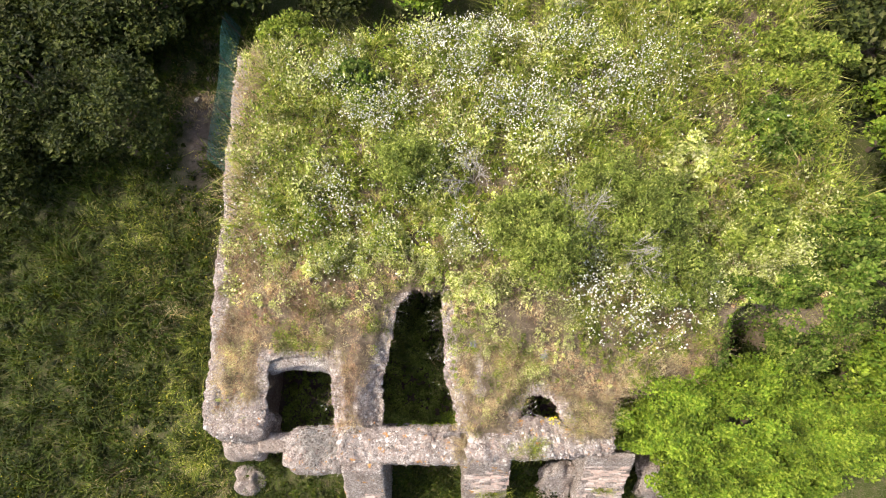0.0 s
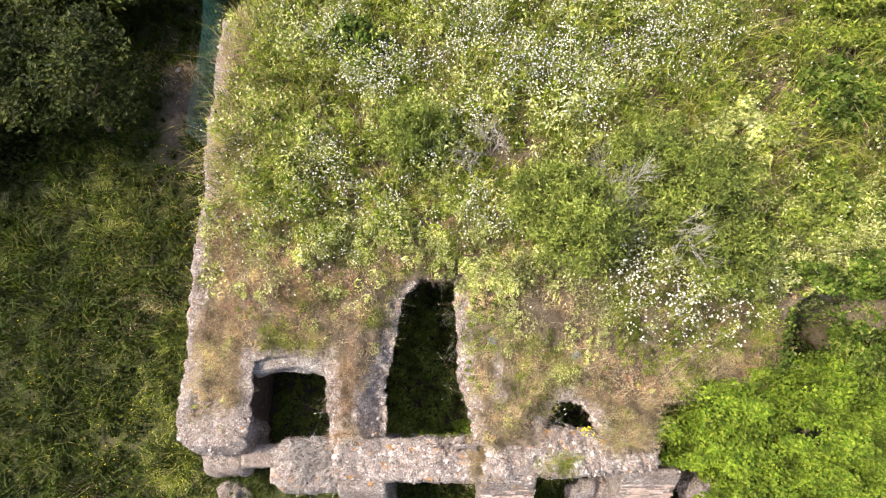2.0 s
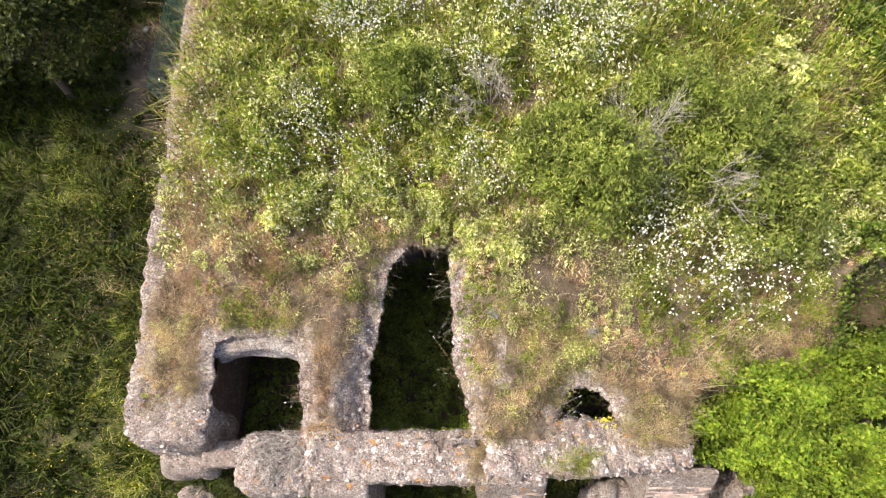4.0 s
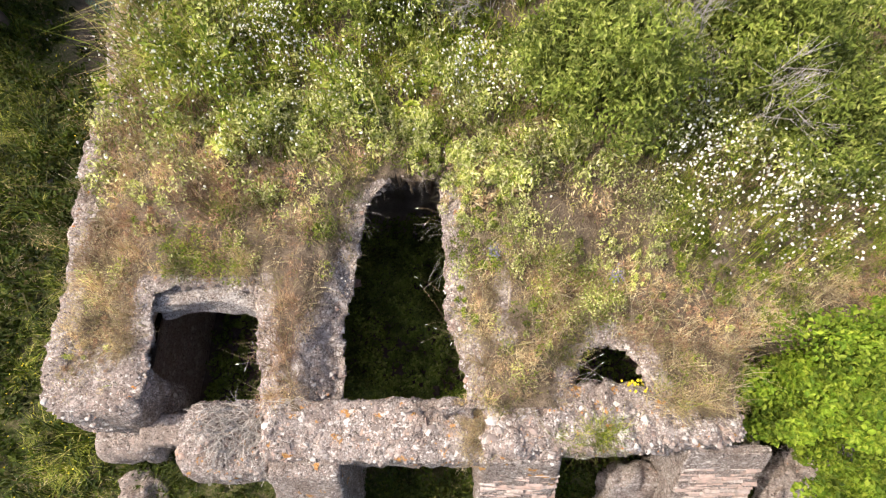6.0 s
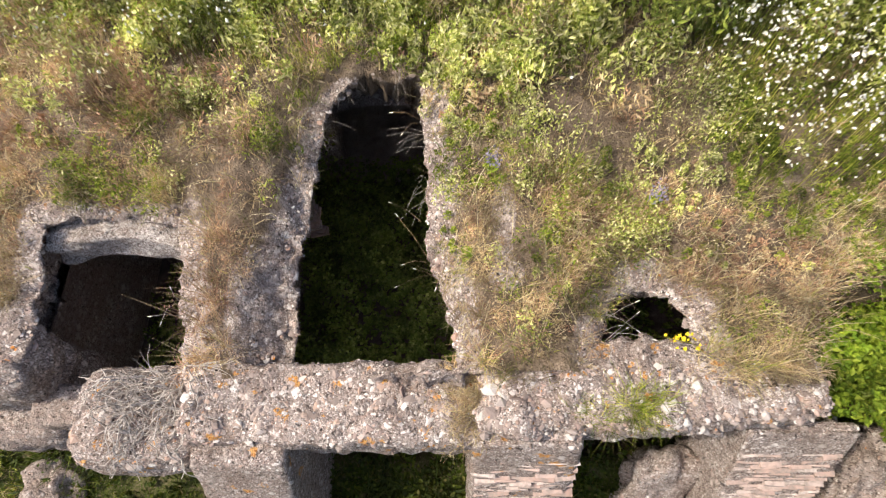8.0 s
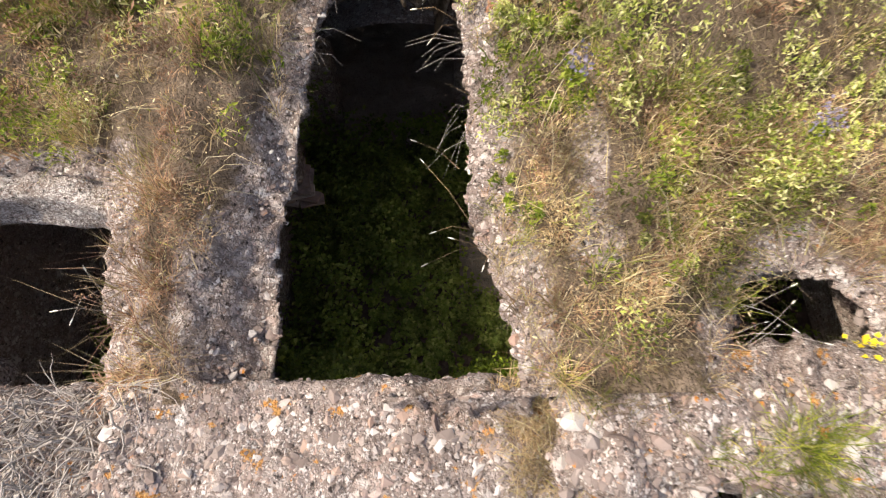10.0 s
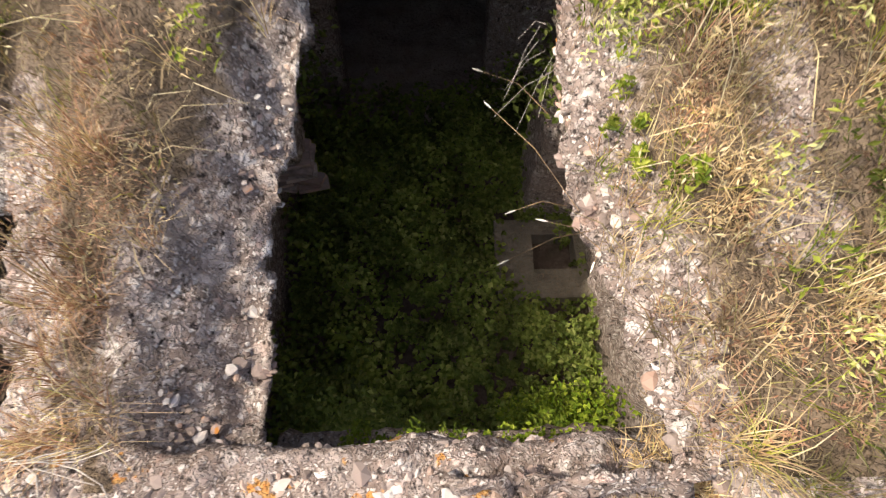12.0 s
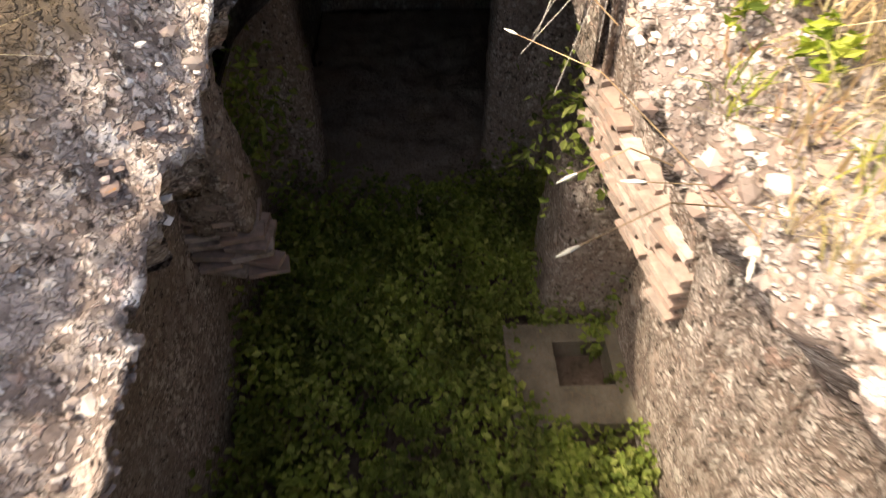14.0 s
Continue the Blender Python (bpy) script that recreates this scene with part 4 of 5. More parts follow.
def red_map(x, y):
    w = 1.1 * bump(x, y, -1.55, 2.1, 0.24, 0.6) + 0.9 * bump(x, y, -1.75, 1.2, 0.25, 0.8) + 0.95 * bump(x, y, -3.0, 2.9, 1.3, 1.2) * (fnoise(x, y, 2.2, 72) > 0.42) + 0.6 * bump(x, y, 2.5, 1.4, 0.6, 0.4) + 0.5 * bump(x, y, 0.3, 1.7, 0.2, 1.0) * (fnoise(x, y, 4, 72) > 0.5) + 0.35 * (fnoise(x, y, 2.0, 76) > 0.56) * smooth((4.6 - y) / 0.6)
    return np.clip(w, 0, 1)


def herb_map(x, y):
    w = bump(x, y, -0.2, 3.9, 2.4, 0.8) + 1.3 * bump(x, y, 1.35, 2.4, 0.85, 0.95) + 0.7 * bump(x, y, -2.2, 3.4, 0.7, 0.5) + 0.3 * bump(x, y, -2.7, 2.25, 0.9, 0.4) + 0.7 * bump(x, y, 1.7, 1.95, 0.5, 0.4) + 0.7 * bump(x, y, -1.8, 4.8, 2.4, 1.4) + 0.5 * bump(x, y, 1.0, 6.5, 4.0, 2.5) + 0.9 * bump(x, y, 5.6, 4.0, 1.6, 1.4)
    w = np.maximum(w, 0.45 * smooth((y - 1.9) / 0.8)) * (1 - 0.8 * smooth((-3.3 - x) / 0.5)) * (1 - 0.75 * bump(x, y, -2.8, 2.6, 0.9, 0.7)) * (1 - 0.85 * smooth((x - 3.2) / 1.0) * smooth((y - 4.4) / 0.6))
    w = w * (1 - 0.85 * bump(x, y, 0.4, 1.25, 0.6, 0.5)) * (1 - 0.95 * bump(x, y, -1.55, 2.2, 0.32, 0.9)) * (1 - 0.6 * bump(x, y, -3.2, 3.0, 0.9, 1.0))
    return np.clip(w * (0.15 + 1.5 * smooth((fnoise(x, y, 1.8, 73) - 0.36) / 0.22)), 0.04, 1)


def green_map(x, y):
    w = 0.12 + 0.9 * smooth((y - 2.5) / 1.8) + 0.6 * smooth((x - 2.6) / 1.2) * smooth((y - 1.5) / 0.6) + 0.45 * bump(x, y, -2.9, 2.1, 0.9, 0.35) - 0.8 * bump(x, y, -1.55, 2.2, 0.3, 0.8) + 0.6 * smooth((fnoise(x, y, 1.9, 88) - 0.52) / 0.1) * smooth((y - 1.2) / 0.6) - 0.3 * bump(x, y, -2.9, 3.1, 1.2, 0.6) + 0.35 * bump(x, y, 1.3, 1.3, 0.6, 0.5) + 0.95 * bump(x, y, 0.22, 2.45, 0.14, 0.85) - 1.0 * smooth((-3.0 - x - 0.08 * (y - 3)) / 0.5) - 0.5 * bump(x, y, -1.65, 1.4, 0.3, 1.0)
    return np.clip(w, 0.06, 1) * (0.45 + 0.9 * fnoise(x, y, 1.5, 74))


def sward():
    cover = lambda x, y: on_roof(x, y) * sward_bare(x, y)
    clump = lambda x, y, k: (0.12 + 1.3 * smooth((fnoise(x, y, 2.6, k) - 0.40) / 0.18)) * (1 - smooth((3.0 - y) / 0.6) * smooth((0.50 - fnoise(x, y, 5.5, k + 7)) / 0.12) * 0.55 * (k < 92))
    # thatch under everything
    for name, mat, wmap, n, lab in (("dry_thatch", M_DRY, dry_map, 52000, "thin thatch of dead grass on the roof"), ("green_thatch", M_GREEN, green_map, 30000, "short green growth on the roof")):
        x, y = scatter(n, -4.7, 8.0, 0.4, 10.5, lambda x, y: np.clip(wmap(x, y) + 0.15, 0, 1) * cover(x, y) * (1 - 0.7 * smooth((3.2 - y) / 0.6) * smooth((0.52 - fnoise(x, y, 5.0, 61)) / 0.1)), RV)
        stuff(name, blades_mesh(name, x, y, roof_z(x, y) - 0.02, 0.08, 0.007, 1.3, mat, RV), lab, "grass")
    for name, mat, wmap, n, per, h, w, y0, y1, lab in (
        ("dry_grass", M_DRY, dry_map, 10500, 18, 0.15, 0.0036, 0.4, 4.4, "parched straw-coloured grass on the roof"),
        ("red_grass", M_RED, red_map, 8000, 22, 0.13, 0.0042, 0.6, 4.6, "reddish withered grass on the roof"),
        ("green_grass", M_GREEN, green_map, 8000, 16, 0.16, 0.0040, 0.4, 4.4, "green grass on the roof"),
        ("dry_grass", M_DRY, dry_map, 5200, 12, 0.30, 0.009, 4.1, 10.6, "tall straw-coloured grass on the roof"),
        ("green_grass", M_GREEN, green_map, 5600, 11, 0.36, 0.015, 4.1, 10.6, "tall green grass on the roof"),
    ):
        x, y = scatter(n, -4.7, 8.0, y0, y1, lambda x, y: wmap(x, y) * clump(x, y, 91) * cover(x, y), RV)
        stuff(name, tufts(name, x, y, roof_z, per, 0.035 if y0 < 4 else 0.06, h, w, 0.85, mat, RV), lab, "grass")
    # leafy plants: fine ones near the breaches, larger ones behind
    for name, mat, wmap, n, per, r, h, leaf, y0, y1, k, lab in (
        ("pale_herbs", M_HERB, herb_map, 3100, 64, 0.085, 0.28, 0.0128, 0.7, 2.8, 92, "pale yellow-green small-leaved herbs on the roof"),
        ("pale_herbs", M_HERB, herb_map, 4800, 44, 0.09, 0.32, 0.024, 2.6, 4.6, 92, "pale yellow-green leafy herbs on the roof"),
        ("pale_herbs", M_HERB, herb_map, 5000, 32, 0.12, 0.54, 0.032, 4.4, 10.5, 92, "pale leafy herbs among the tall grass"),
        ("green_herbs", M_WEED, green_map, 4200, 44, 0.075, 0.20, 0.015, 0.6, 3.6, 93, "small fresh green herbs on the roof"),
        ("green_herbs", M_WEED, green_map, 4000, 25, 0.13, 0.50, 0.038, 3.5, 10.5, 94, "fresh green leafy plants among the tall grass"),
        ("brown_herbs", M_RED, lambda x, y: np.clip(0.45 * dry_map(x, y) + 1.3 * red_map(x, y), 0, 1), 3600, 34, 0.06, 0.13, 0.0085, 0.6, 2.4, 95, "small withered brown herbs near the breaches"),
        ("straw_herbs", M_DRY, dry_map, 2600, 34, 0.06, 0.16, 0.0085, 0.6, 2.4, 96, "small straw-coloured herbs near the breaches"),
        ("brown_herbs", M_RED, lambda x, y: np.clip(0.6 * dry_map(x, y) + red_map(x, y), 0, 1), 5600, 20, 0.07, 0.20, 0.018, 2.3, 8.0, 95, "small withered brown herbs on the roof"),
        ("straw_herbs", M_DRY, dry_map, 4200, 20, 0.07, 0.22, 0.023, 2.3, 6.5, 96, "straw-coloured withered herbs on the roof"),
    ):
        x, y = scatter(n, -4.3, 5.4 if y0 < 1 else 8.0, y0, y1, lambda x, y: np.clip(wmap(x, y) * clump(x, y, k), 0, 1) * cover(x, y), RV)
        thin = 4.2 if name in ("brown_herbs", "straw_herbs") else (2.7 if y0 < 3.6 else 1.9)
        stuff(name, herbs(name, x, y, roof_z, per, r, h, leaf * math.sqrt(1.9 / thin), mat, RV, 0.35, thin), lab, "herbs")
    # long bleached stalks lying across the sward
    x, y = scatter(2000, -4.0, 4.2, 0.7, 3.6, lambda x, y: dry_map(x, y) * cover(x, y), RV)
    stuff("bleached_stalks", blades_mesh("bleached_stalks", x, y, roof_z(x, y) + 0.02, 0.30, 0.0040, 1.3, M_SEED, RV, 0.4, RV.normal(0.7, 0.9, len(x)) + np.pi * (RV.random(len(x)) < 0.4)), "long bleached stalks across the dry grass", "grass")
    # pale seed heads over the dry grass
    x, y = scatter(14000, -4.4, 4.2, 0.6, 5.0, lambda x, y: dry_map(x, y) * cover(x, y), RV)
    v, f = leaves_arrays(np.stack([x, y, roof_z(x, y) + RV.uniform(0.10, 0.28, len(x))], 1), 0.008, 0.3, RV, 3.2)
    stuff("seed_heads", mesh_data("seed_heads", v, f, M_SEED), "pale seed heads above the dry grass", "grass")


M_SEED = island_material("seed_head", [(0.0, (0.50, 0.42, 0.25)), (1.0, (0.68, 0.62, 0.45))])
sward()


def meadow():
    keep = lambda x, y: (~in_block(x, y, -0.05)) & ~((x > -3.1) & (x < 3.4) & (y > -0.12) & (y < 0.7))
    path = lambda x, y: np.clip(1 - 0.95 * bump(x, y, -5.55, 7.6, 0.5, 2.2) * (fnoise(x, y, 1.2, 79) > 0.3) - 0.5 * bump(x, y, -4.9, 4.2, 0.25, 2.5), 0, 1)
    thick = lambda x, y: 0.35 + 0.65 * smooth((fnoise(x, y, 0.9, 78) - 0.3) / 0.3)
    x, y = scatter(4700, -12.0, -4.2, -1.6, 11, lambda x, y: keep(x, y) * path(x, y) * thick(x, y), RV)
    stuff("meadow_grass", tufts("meadow_grass", x, y, land_z, 13, 0.08, 0.24, 0.022, 0.8, M_MEADOW, RV), "deep green meadow grass beside the ruin", "grass")
    x, y = scatter(2700, -12.0, -4.2, -1.6, 11, lambda x, y: keep(x, y) * path(x, y) * thick(y, x), RV)
    stuff("meadow_herbs", herbs("meadow_herbs", x, y, land_z, 26, 0.14, 0.25, 0.048, M_MEADOW, RV), "leafy meadow herbs beside the ruin", "herbs")
    x, y = scatter(2600, -4.3, 7.5, -1.6, 0.4, lambda x, y: keep(x, y) | (y < -0.7), RV)
    stuff("meadow_grass", tufts("meadow_grass", x, y, land_z, 14, 0.07, 0.18, 0.012, 0.8, M_MEADOW, RV), "green grass before the front wall", "grass")
    x, y = scatter(1500, -4.3, 7.5, -1.6, 0.4, lambda x, y: (keep(x, y) | (y < -0.5)) & (fnoise(x, y, 1.5, 77) > 0.45), RV)
    stuff("meadow_herbs", herbs("meadow_herbs", x, y, land_z, 20, 0.11, 0.2, 0.035, M_MEADOW, RV), "leafy weeds before the front wall", "herbs")
    x, y = scatter(900, -2.0, 3.3, -1.3, 0.3, lambda x, y: 0.4 + 0.6 * (fnoise(x, y, 1.8, 84) > 0.4), RV)
    stuff("doorway_weeds", herbs("doorway_weeds", x, y, land_z, 22, 0.10, 0.2, 0.034, M_MEADOW, RV), "leafy weeds between the buttresses", "weeds")
    x, y = scatter(3600, -8.0, -4.3, -1.0, 10, lambda x, y: keep(x, y) * np.clip(0.9 * smooth((fnoise(x, y, 0.9, 85) - 0.45) / 0.2) * smooth((x + 8) / 1.5) * smooth((7.0 - y) / 1.0) + 0.4 * smooth((x + 5.3) / 0.6), 0, 1), RV)
    stuff("meadow_straw", tufts("meadow_straw", x, y, land_z, 13, 0.06, 0.16, 0.012, 0.9, M_GREEN, RV), "yellowing grass along the wall's foot", "grass")
    x, y = scatter(1800, -7.0, -4.3, -1.0, 10, lambda x, y: keep(x, y) * 0.8 * smooth((fnoise(x, y, 1.1, 86) - 0.5) / 0.15), RV)
    stuff("meadow_straw", tufts("meadow_straw", x, y, land_z, 13, 0.06, 0.12, 0.010, 0.9, M_DRY, RV), "dry straw patches along the wall's foot", "grass")
    # small yellow flowers in the grass
    x, y = scatter(700, -9.0, -4.6, -1.0, 6.5, lambda x, y: keep(x, y) & (fnoise(x, y, 0.8, 83) > 0.5), RV)
    v, f = leaves_arrays(np.stack([x, y, land_z(x, y) + 0.2 + RV.uniform(0, 0.1, len(x))], 1), 0.022, 2.0, RV, 1.0)
    stuff("yellow_flowers", mesh_data("yellow_flowers", v, f, M_YELLOW), "small yellow flowers in the meadow", "flowers")

    # growth over the collapsed corner's slopes; dark leaves stand in for its pit's shade
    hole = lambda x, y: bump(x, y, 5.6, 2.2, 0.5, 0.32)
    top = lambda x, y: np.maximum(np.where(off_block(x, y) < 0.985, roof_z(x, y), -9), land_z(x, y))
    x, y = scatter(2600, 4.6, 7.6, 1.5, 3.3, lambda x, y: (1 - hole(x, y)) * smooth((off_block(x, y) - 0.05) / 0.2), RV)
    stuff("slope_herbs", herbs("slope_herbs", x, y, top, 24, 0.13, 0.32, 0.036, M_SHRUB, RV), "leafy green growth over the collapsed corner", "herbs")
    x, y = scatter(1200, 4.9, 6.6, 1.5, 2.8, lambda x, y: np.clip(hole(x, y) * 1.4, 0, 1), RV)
    stuff("pit_shade_herbs", herbs("pit_shade_herbs", x, y, top, 20, 0.12, 0.2, 0.04, M_DARKLEAF, RV), "dark leaves standing in for shade in the collapsed corner's pit", "herbs")


meadow()


def umbels():
    def wmap(x, y):
        w = 0.65 * bump(x, y, 3.35, 2.35, 1.0, 0.55) + 0.5 * bump(x, y, 2.7, 2.6, 0.6, 0.6) + 0.5 * bump(x, y, 2.5, 3.3, 0.3, 0.55) + 0.3 * bump(x, y, 4.2, 2.8, 0.6, 0.4)
        return np.clip(w * (0.35 + 0.9 * smooth((fnoise(x, y, 2.6, 81) - 0.38) / 0.25)), 0.0, 1)

    def small(x, y):
        w = 0.9 * bump(x, y, 0.9, 5.3, 1.7, 1.7) + 0.75 * bump(x, y, -1.2, 5.6, 1.3, 1.5) + 0.6 * bump(x, y, -0.5, 7.2, 2.6, 1.5) + 0.6 * bump(x, y, 2.2, 7.2, 2.5, 1.5) + 0.22 * bump(x, y, -2.4, 5.0, 1.8, 2.2) + 0.25 * bump(x, y, 0.4, 4.0, 1.6, 0.7)
        return np.clip(w * (0.08 + 1.5 * smooth((fnoise(x, y, 1.3, 82) - 0.42) / 0.2)), 0.015, 1) * (0.06 + 0.94 * smooth((y - 2.2) / 0.8))
    for wm, n, y0, r0, lo, hi, lab in ((wmap, 60000, 1.2, 0.0150, 0.22, 0.70, "large white wild carrot flower heads"), (small, 60000, 1.0, 0.0135, 0.40, 0.75, "many small white flower heads above the grass")):
        x, y = scatter(n, -4.2, 6.5, y0, 9.6, lambda x, y: wm(x, y) * on_roof(x, y), RV)
        n = len(x)
        z = roof_z(x, y) + RV.uniform(lo, hi, n)
        r = r0 * RV.uniform(0.5, 1.35, n)
        a = np.linspace(0, 2 * np.pi, 9)[:-1]
        v = np.empty((n, 9, 3))
        tilt = RV.normal(0, 0.4, (n, 2))
        rag = RV.uniform(0.5, 1.15, (n, 8))
        v[:, 0] = np.stack([x, y, z + 0.004], 1)
        for k, t in enumerate(a):
            dx, dy = r * rag[:, k] * math.cos(t), r * rag[:, k] * math.sin(t)
            v[:, k + 1] = np.stack([x + dx, y + dy, z + tilt[:, 0] * dx + tilt[:, 1] * dy - 0.012], 1)
        o = (np.arange(n) * 9)[:, None]
        f = np.concatenate([o + np.array([0, k + 1, (k + 1) % 8 + 1]) for k in range(8)])
        stuff("white_umbels", mesh_data("white_umbels", v.reshape(-1, 3), f, M_WHITE), lab, "flowers")
        stuff("umbel_stems", blades_mesh("umbel_stems", x, y, roof_z(x, y), (z - roof_z(x, y)) * 0.95, 0.005, 0.02, M_GREEN, RV, 0.0), "thin green stems under the white flowers", "stems")


umbels()


# ---- trees and shrubs ----
def crown(centre, radii, n, rng, clumps=60, low=-0.25, lump=0.2):
    """Centres of leaves gathered in clumps over a lumpy dome."""
    d = rng.normal(0, 1, (clumps, 3))
    d[:, 2] = np.abs(d[:, 2]) + low
    d /= np.linalg.norm(d, axis=1, keepdims=True)
    cc = d * rng.uniform(0.55, 1.0, clumps)[:, None]
    which = rng.integers(0, clumps, n)
    g = rng.normal(0, 1, (n, 3))
    g /= np.linalg.norm(g, axis=1, keepdims=True)
    p = cc[which] + g * (rng.random(n) ** 0.4 * lump * rng.uniform(0.6, 1.3, clumps)[which])[:, None] * np.array([1, 1, 0.7])
    return p * np.array(radii) + np.array(centre)


def limb(p, q, r0, r1, sides=6):
    p, q = Vector(p), Vector(q)
    d = (q - p).normalized()
    u = d.orthogonal().normalized()
    w = d.cross(u)
    v = []
    for c, r in ((p, r0), (q, r1)):
        v += [tuple(c + u * r * math.cos(2 * math.pi * k / sides) + w * r * math.sin(2 * math.pi * k / sides)) for k in range(sides)]
    return v, [(k, (k + 1) % sides, sides + (k + 1) % sides, sides + k) for k in range(sides)]


def limbs_mesh(name, joints, mat, sides=6):
    vs, fs, o = [], [], 0
    for p, q, r0, r1 in joints:
        v, f = limb(p, q, r0, r1, sides)
        vs += v
        fs += [tuple(i + o for i in g) for g in f]
        o += len(v)
    return mesh_data(name, vs, np.array(fs), mat, True)


def branching(p, d, length, r, depth, rng, out, spread=0.6, kids=3):
    """Forks a limb into thinner and thinner twigs."""
    q = p + d * length * rng.uniform(0.7, 1.2)
    out.append((tuple(p), tuple(q), r, r * 0.65))
    if depth:
        for _ in range(kids):
            e = (d + Vector(rng.normal(0, spread, 3))).normalized()
            branching(p + (q - p) * rng.uniform(0.55, 1.0), e, length * 0.72, r * 0.6, depth - 1, rng, out, spread, kids)


def tree(name, foot, centre, radii, n, size, mat, label, rng, clumps=70, category="tree", lump=0.2):
    x, y, z0 = foot
    root = new(name)
    root.location = foot
    tagged(root, label, category)
    c = np.array(centre) - foot
    fork = (c[0] * 0.4, c[1] * 0.4, c[2] * 0.55)
    k = max(radii) / 2
    joints = [((0, 0, -0.15), fork, 0.12 * k, 0.085 * k)]
    for j in range(11):
        a = j * 2.4
        tip = (c[0] + radii[0] * 0.6 * math.cos(a), c[1] + radii[1] * 0.6 * math.sin(a), c[2] + radii[2] * rng.uniform(-0.2, 0.25))
        joints.append((fork, tip, 0.055 * k, 0.014 * k))
    part("trunk", limbs_mesh("trunk", joints, M_BARK), M_BARK, root)
    v, f = leaves_arrays(crown(c, radii, n, rng, clumps, -0.25, lump), size, 0.7, rng)
    part("crown", mesh_data("crown", v, f, mat), mat, root)
    return root


def woods():
    lz = lambda x, y: float(land_z(np.array(x), np.array(y)))
    rz = lambda x, y: float(roof_z(np.array(x), np.array(y)))
    tree("small_tree", (5.3, 0.5, lz(5.3, 0.5) - 0.02), (5.20, 0.60, 1.12), (2.40, 1.32, 1.40), 100000, 0.036, M_LEAF, "small tree with a bright yellow-green leafy crown", RV, 230, "tree", 0.16)
    for x, y, cz, r, h, n, mat, size, lab in (
        (-6.9, 6.5, 2.5, 1.05, 1.1, 12000, M_DARKLEAF, 0.05, "dark leafy tree over the meadow"),
        (-8.5, 7.4, 2.5, 1.6, 1.3, 13000, M_DARKLEAF, 0.06, "dark leafy tree shading the meadow's edge"),
        (-6.9, 9.6, 2.6, 1.5, 1.3, 15000, M_DARKLEAF, 0.06, "dark leafy tree by the path"),
        (-10.3, 6.4, 1.3, 1.6, 1.2, 15000, M_DARKLEAF, 0.06, "dark leafy tree at the meadow's edge"),
        (-10.8, 9.4, 2.4, 1.9, 1.5, 15000, M_DARKLEAF, 0.065, "tall dark tree behind the meadow"),
        (-8.4, 11.0, 3.0, 1.9, 1.4, 11000, M_DARKLEAF, 0.085, "dark leafy tree among others in shade"),
        (-4.6, 11.2, 3.0, 1.7, 1.2, 11000, M_DARKLEAF, 0.085, "dark leafy tree behind the ruin"),
        (-0.4, 9.9, 2.9, 0.95, 0.7, 9000, M_LEAF, 0.055, "bright green young tree behind the ruin"),
        (-1.9, 10.6, 2.6, 1.2, 0.9, 12000, M_DARKLEAF, 0.07, "dark green bush behind the ruin"),
        (1.4, 11.3, 3.0, 1.4, 1.0, 9000, M_DARKLEAF, 0.075, "dark green tree behind the ruin"),
        (9.4, 6.6, 2.4, 1.0, 0.9, 9000, M_LEAF, 0.06, "bright leafy tree at the mound's edge"),
        (9.6, 8.8, 2.0, 1.6, 1.2, 10000, M_DARKLEAF, 0.085, "dark tree at the mound's edge"),
        (10.6, 4.6, 1.2, 1.6, 1.2, 10000, M_DARKLEAF, 0.085, "dark tree below the mound"),
        (7.0, 11.6, 3.0, 1.9, 1.2, 10000, M_DARKLEAF, 0.085, "dark tree behind the flowering mound"),
        (9.2, 1.0, 0.8, 1.6, 1.2, 14000, M_LEAF, 0.055, "leafy green tree east of the ruin"),
    ):
        tree("tree", (x, y, lz(x, y) - 0.02), (x, y, cz), (r * 1.15, r * 1.1, h), int(n * 0.78), size * 1.1, mat, lab, RV, 42, "tree", 0.34)
    for x, y, r, h, n, mat, size, lab in (
        (-3.3, 8.7, 0.8, 0.8, 9000, M_WEED, 0.045, "grey-green shrub at the roof's back"),
        (0.4, 8.9, 0.8, 0.7, 9000, M_WEED, 0.045, "rounded green shrub at the roof's back"),
        (2.2, 10.1, 1.0, 0.7, 10000, M_WEED, 0.05, "spreading green shrub at the roof's back"),
        (7.3, 7.6, 1.0, 0.6, 10000, M_WEED, 0.045, "spreading green shrub on the mound"),
        (4.9, 9.0, 0.9, 0.5, 8000, M_WEED, 0.045, "low green shrub in the tall grass"),
        (-1.65, 7.05, 0.52, 0.75, 7000, M_SHRUB, 0.045, "bushy green shrub at the roof's back"),
        (7.4, 3.3, 1.1, 0.8, 16000, M_SHRUB, 0.048, "wide yellow-green shrub beside the collapsed corner"),
        (8.2, 1.9, 1.0, 0.9, 9000, M_SHRUB, 0.05, "leafy green shrub below the mound"),
        (7.6, 4.2, 1.1, 0.6, 12000, M_SHRUB, 0.048, "low spreading green shrub on the mound"),
        (5.7, 4.1, 0.75, 0.45, 9000, M_FEATHER, 0.04, "pale flowering shrub on the mound"),
        (4.7, 5.3, 0.7, 0.4, 6000, M_HERB, 0.04, "grey-green shrub on the mound"),
        (6.4, 6.0, 0.8, 0.4, 7000, M_SHRUB, 0.045, "low green shrub in the tall grass"),
    ):
        z = rz(x, y)
        tree("shrub", (x, y, z), (x, y, z + h * 0.25), (r, r * 0.85, h), int(n * 0.8), size * 1.1, mat, lab, RV, 50, "shrub", 0.25)

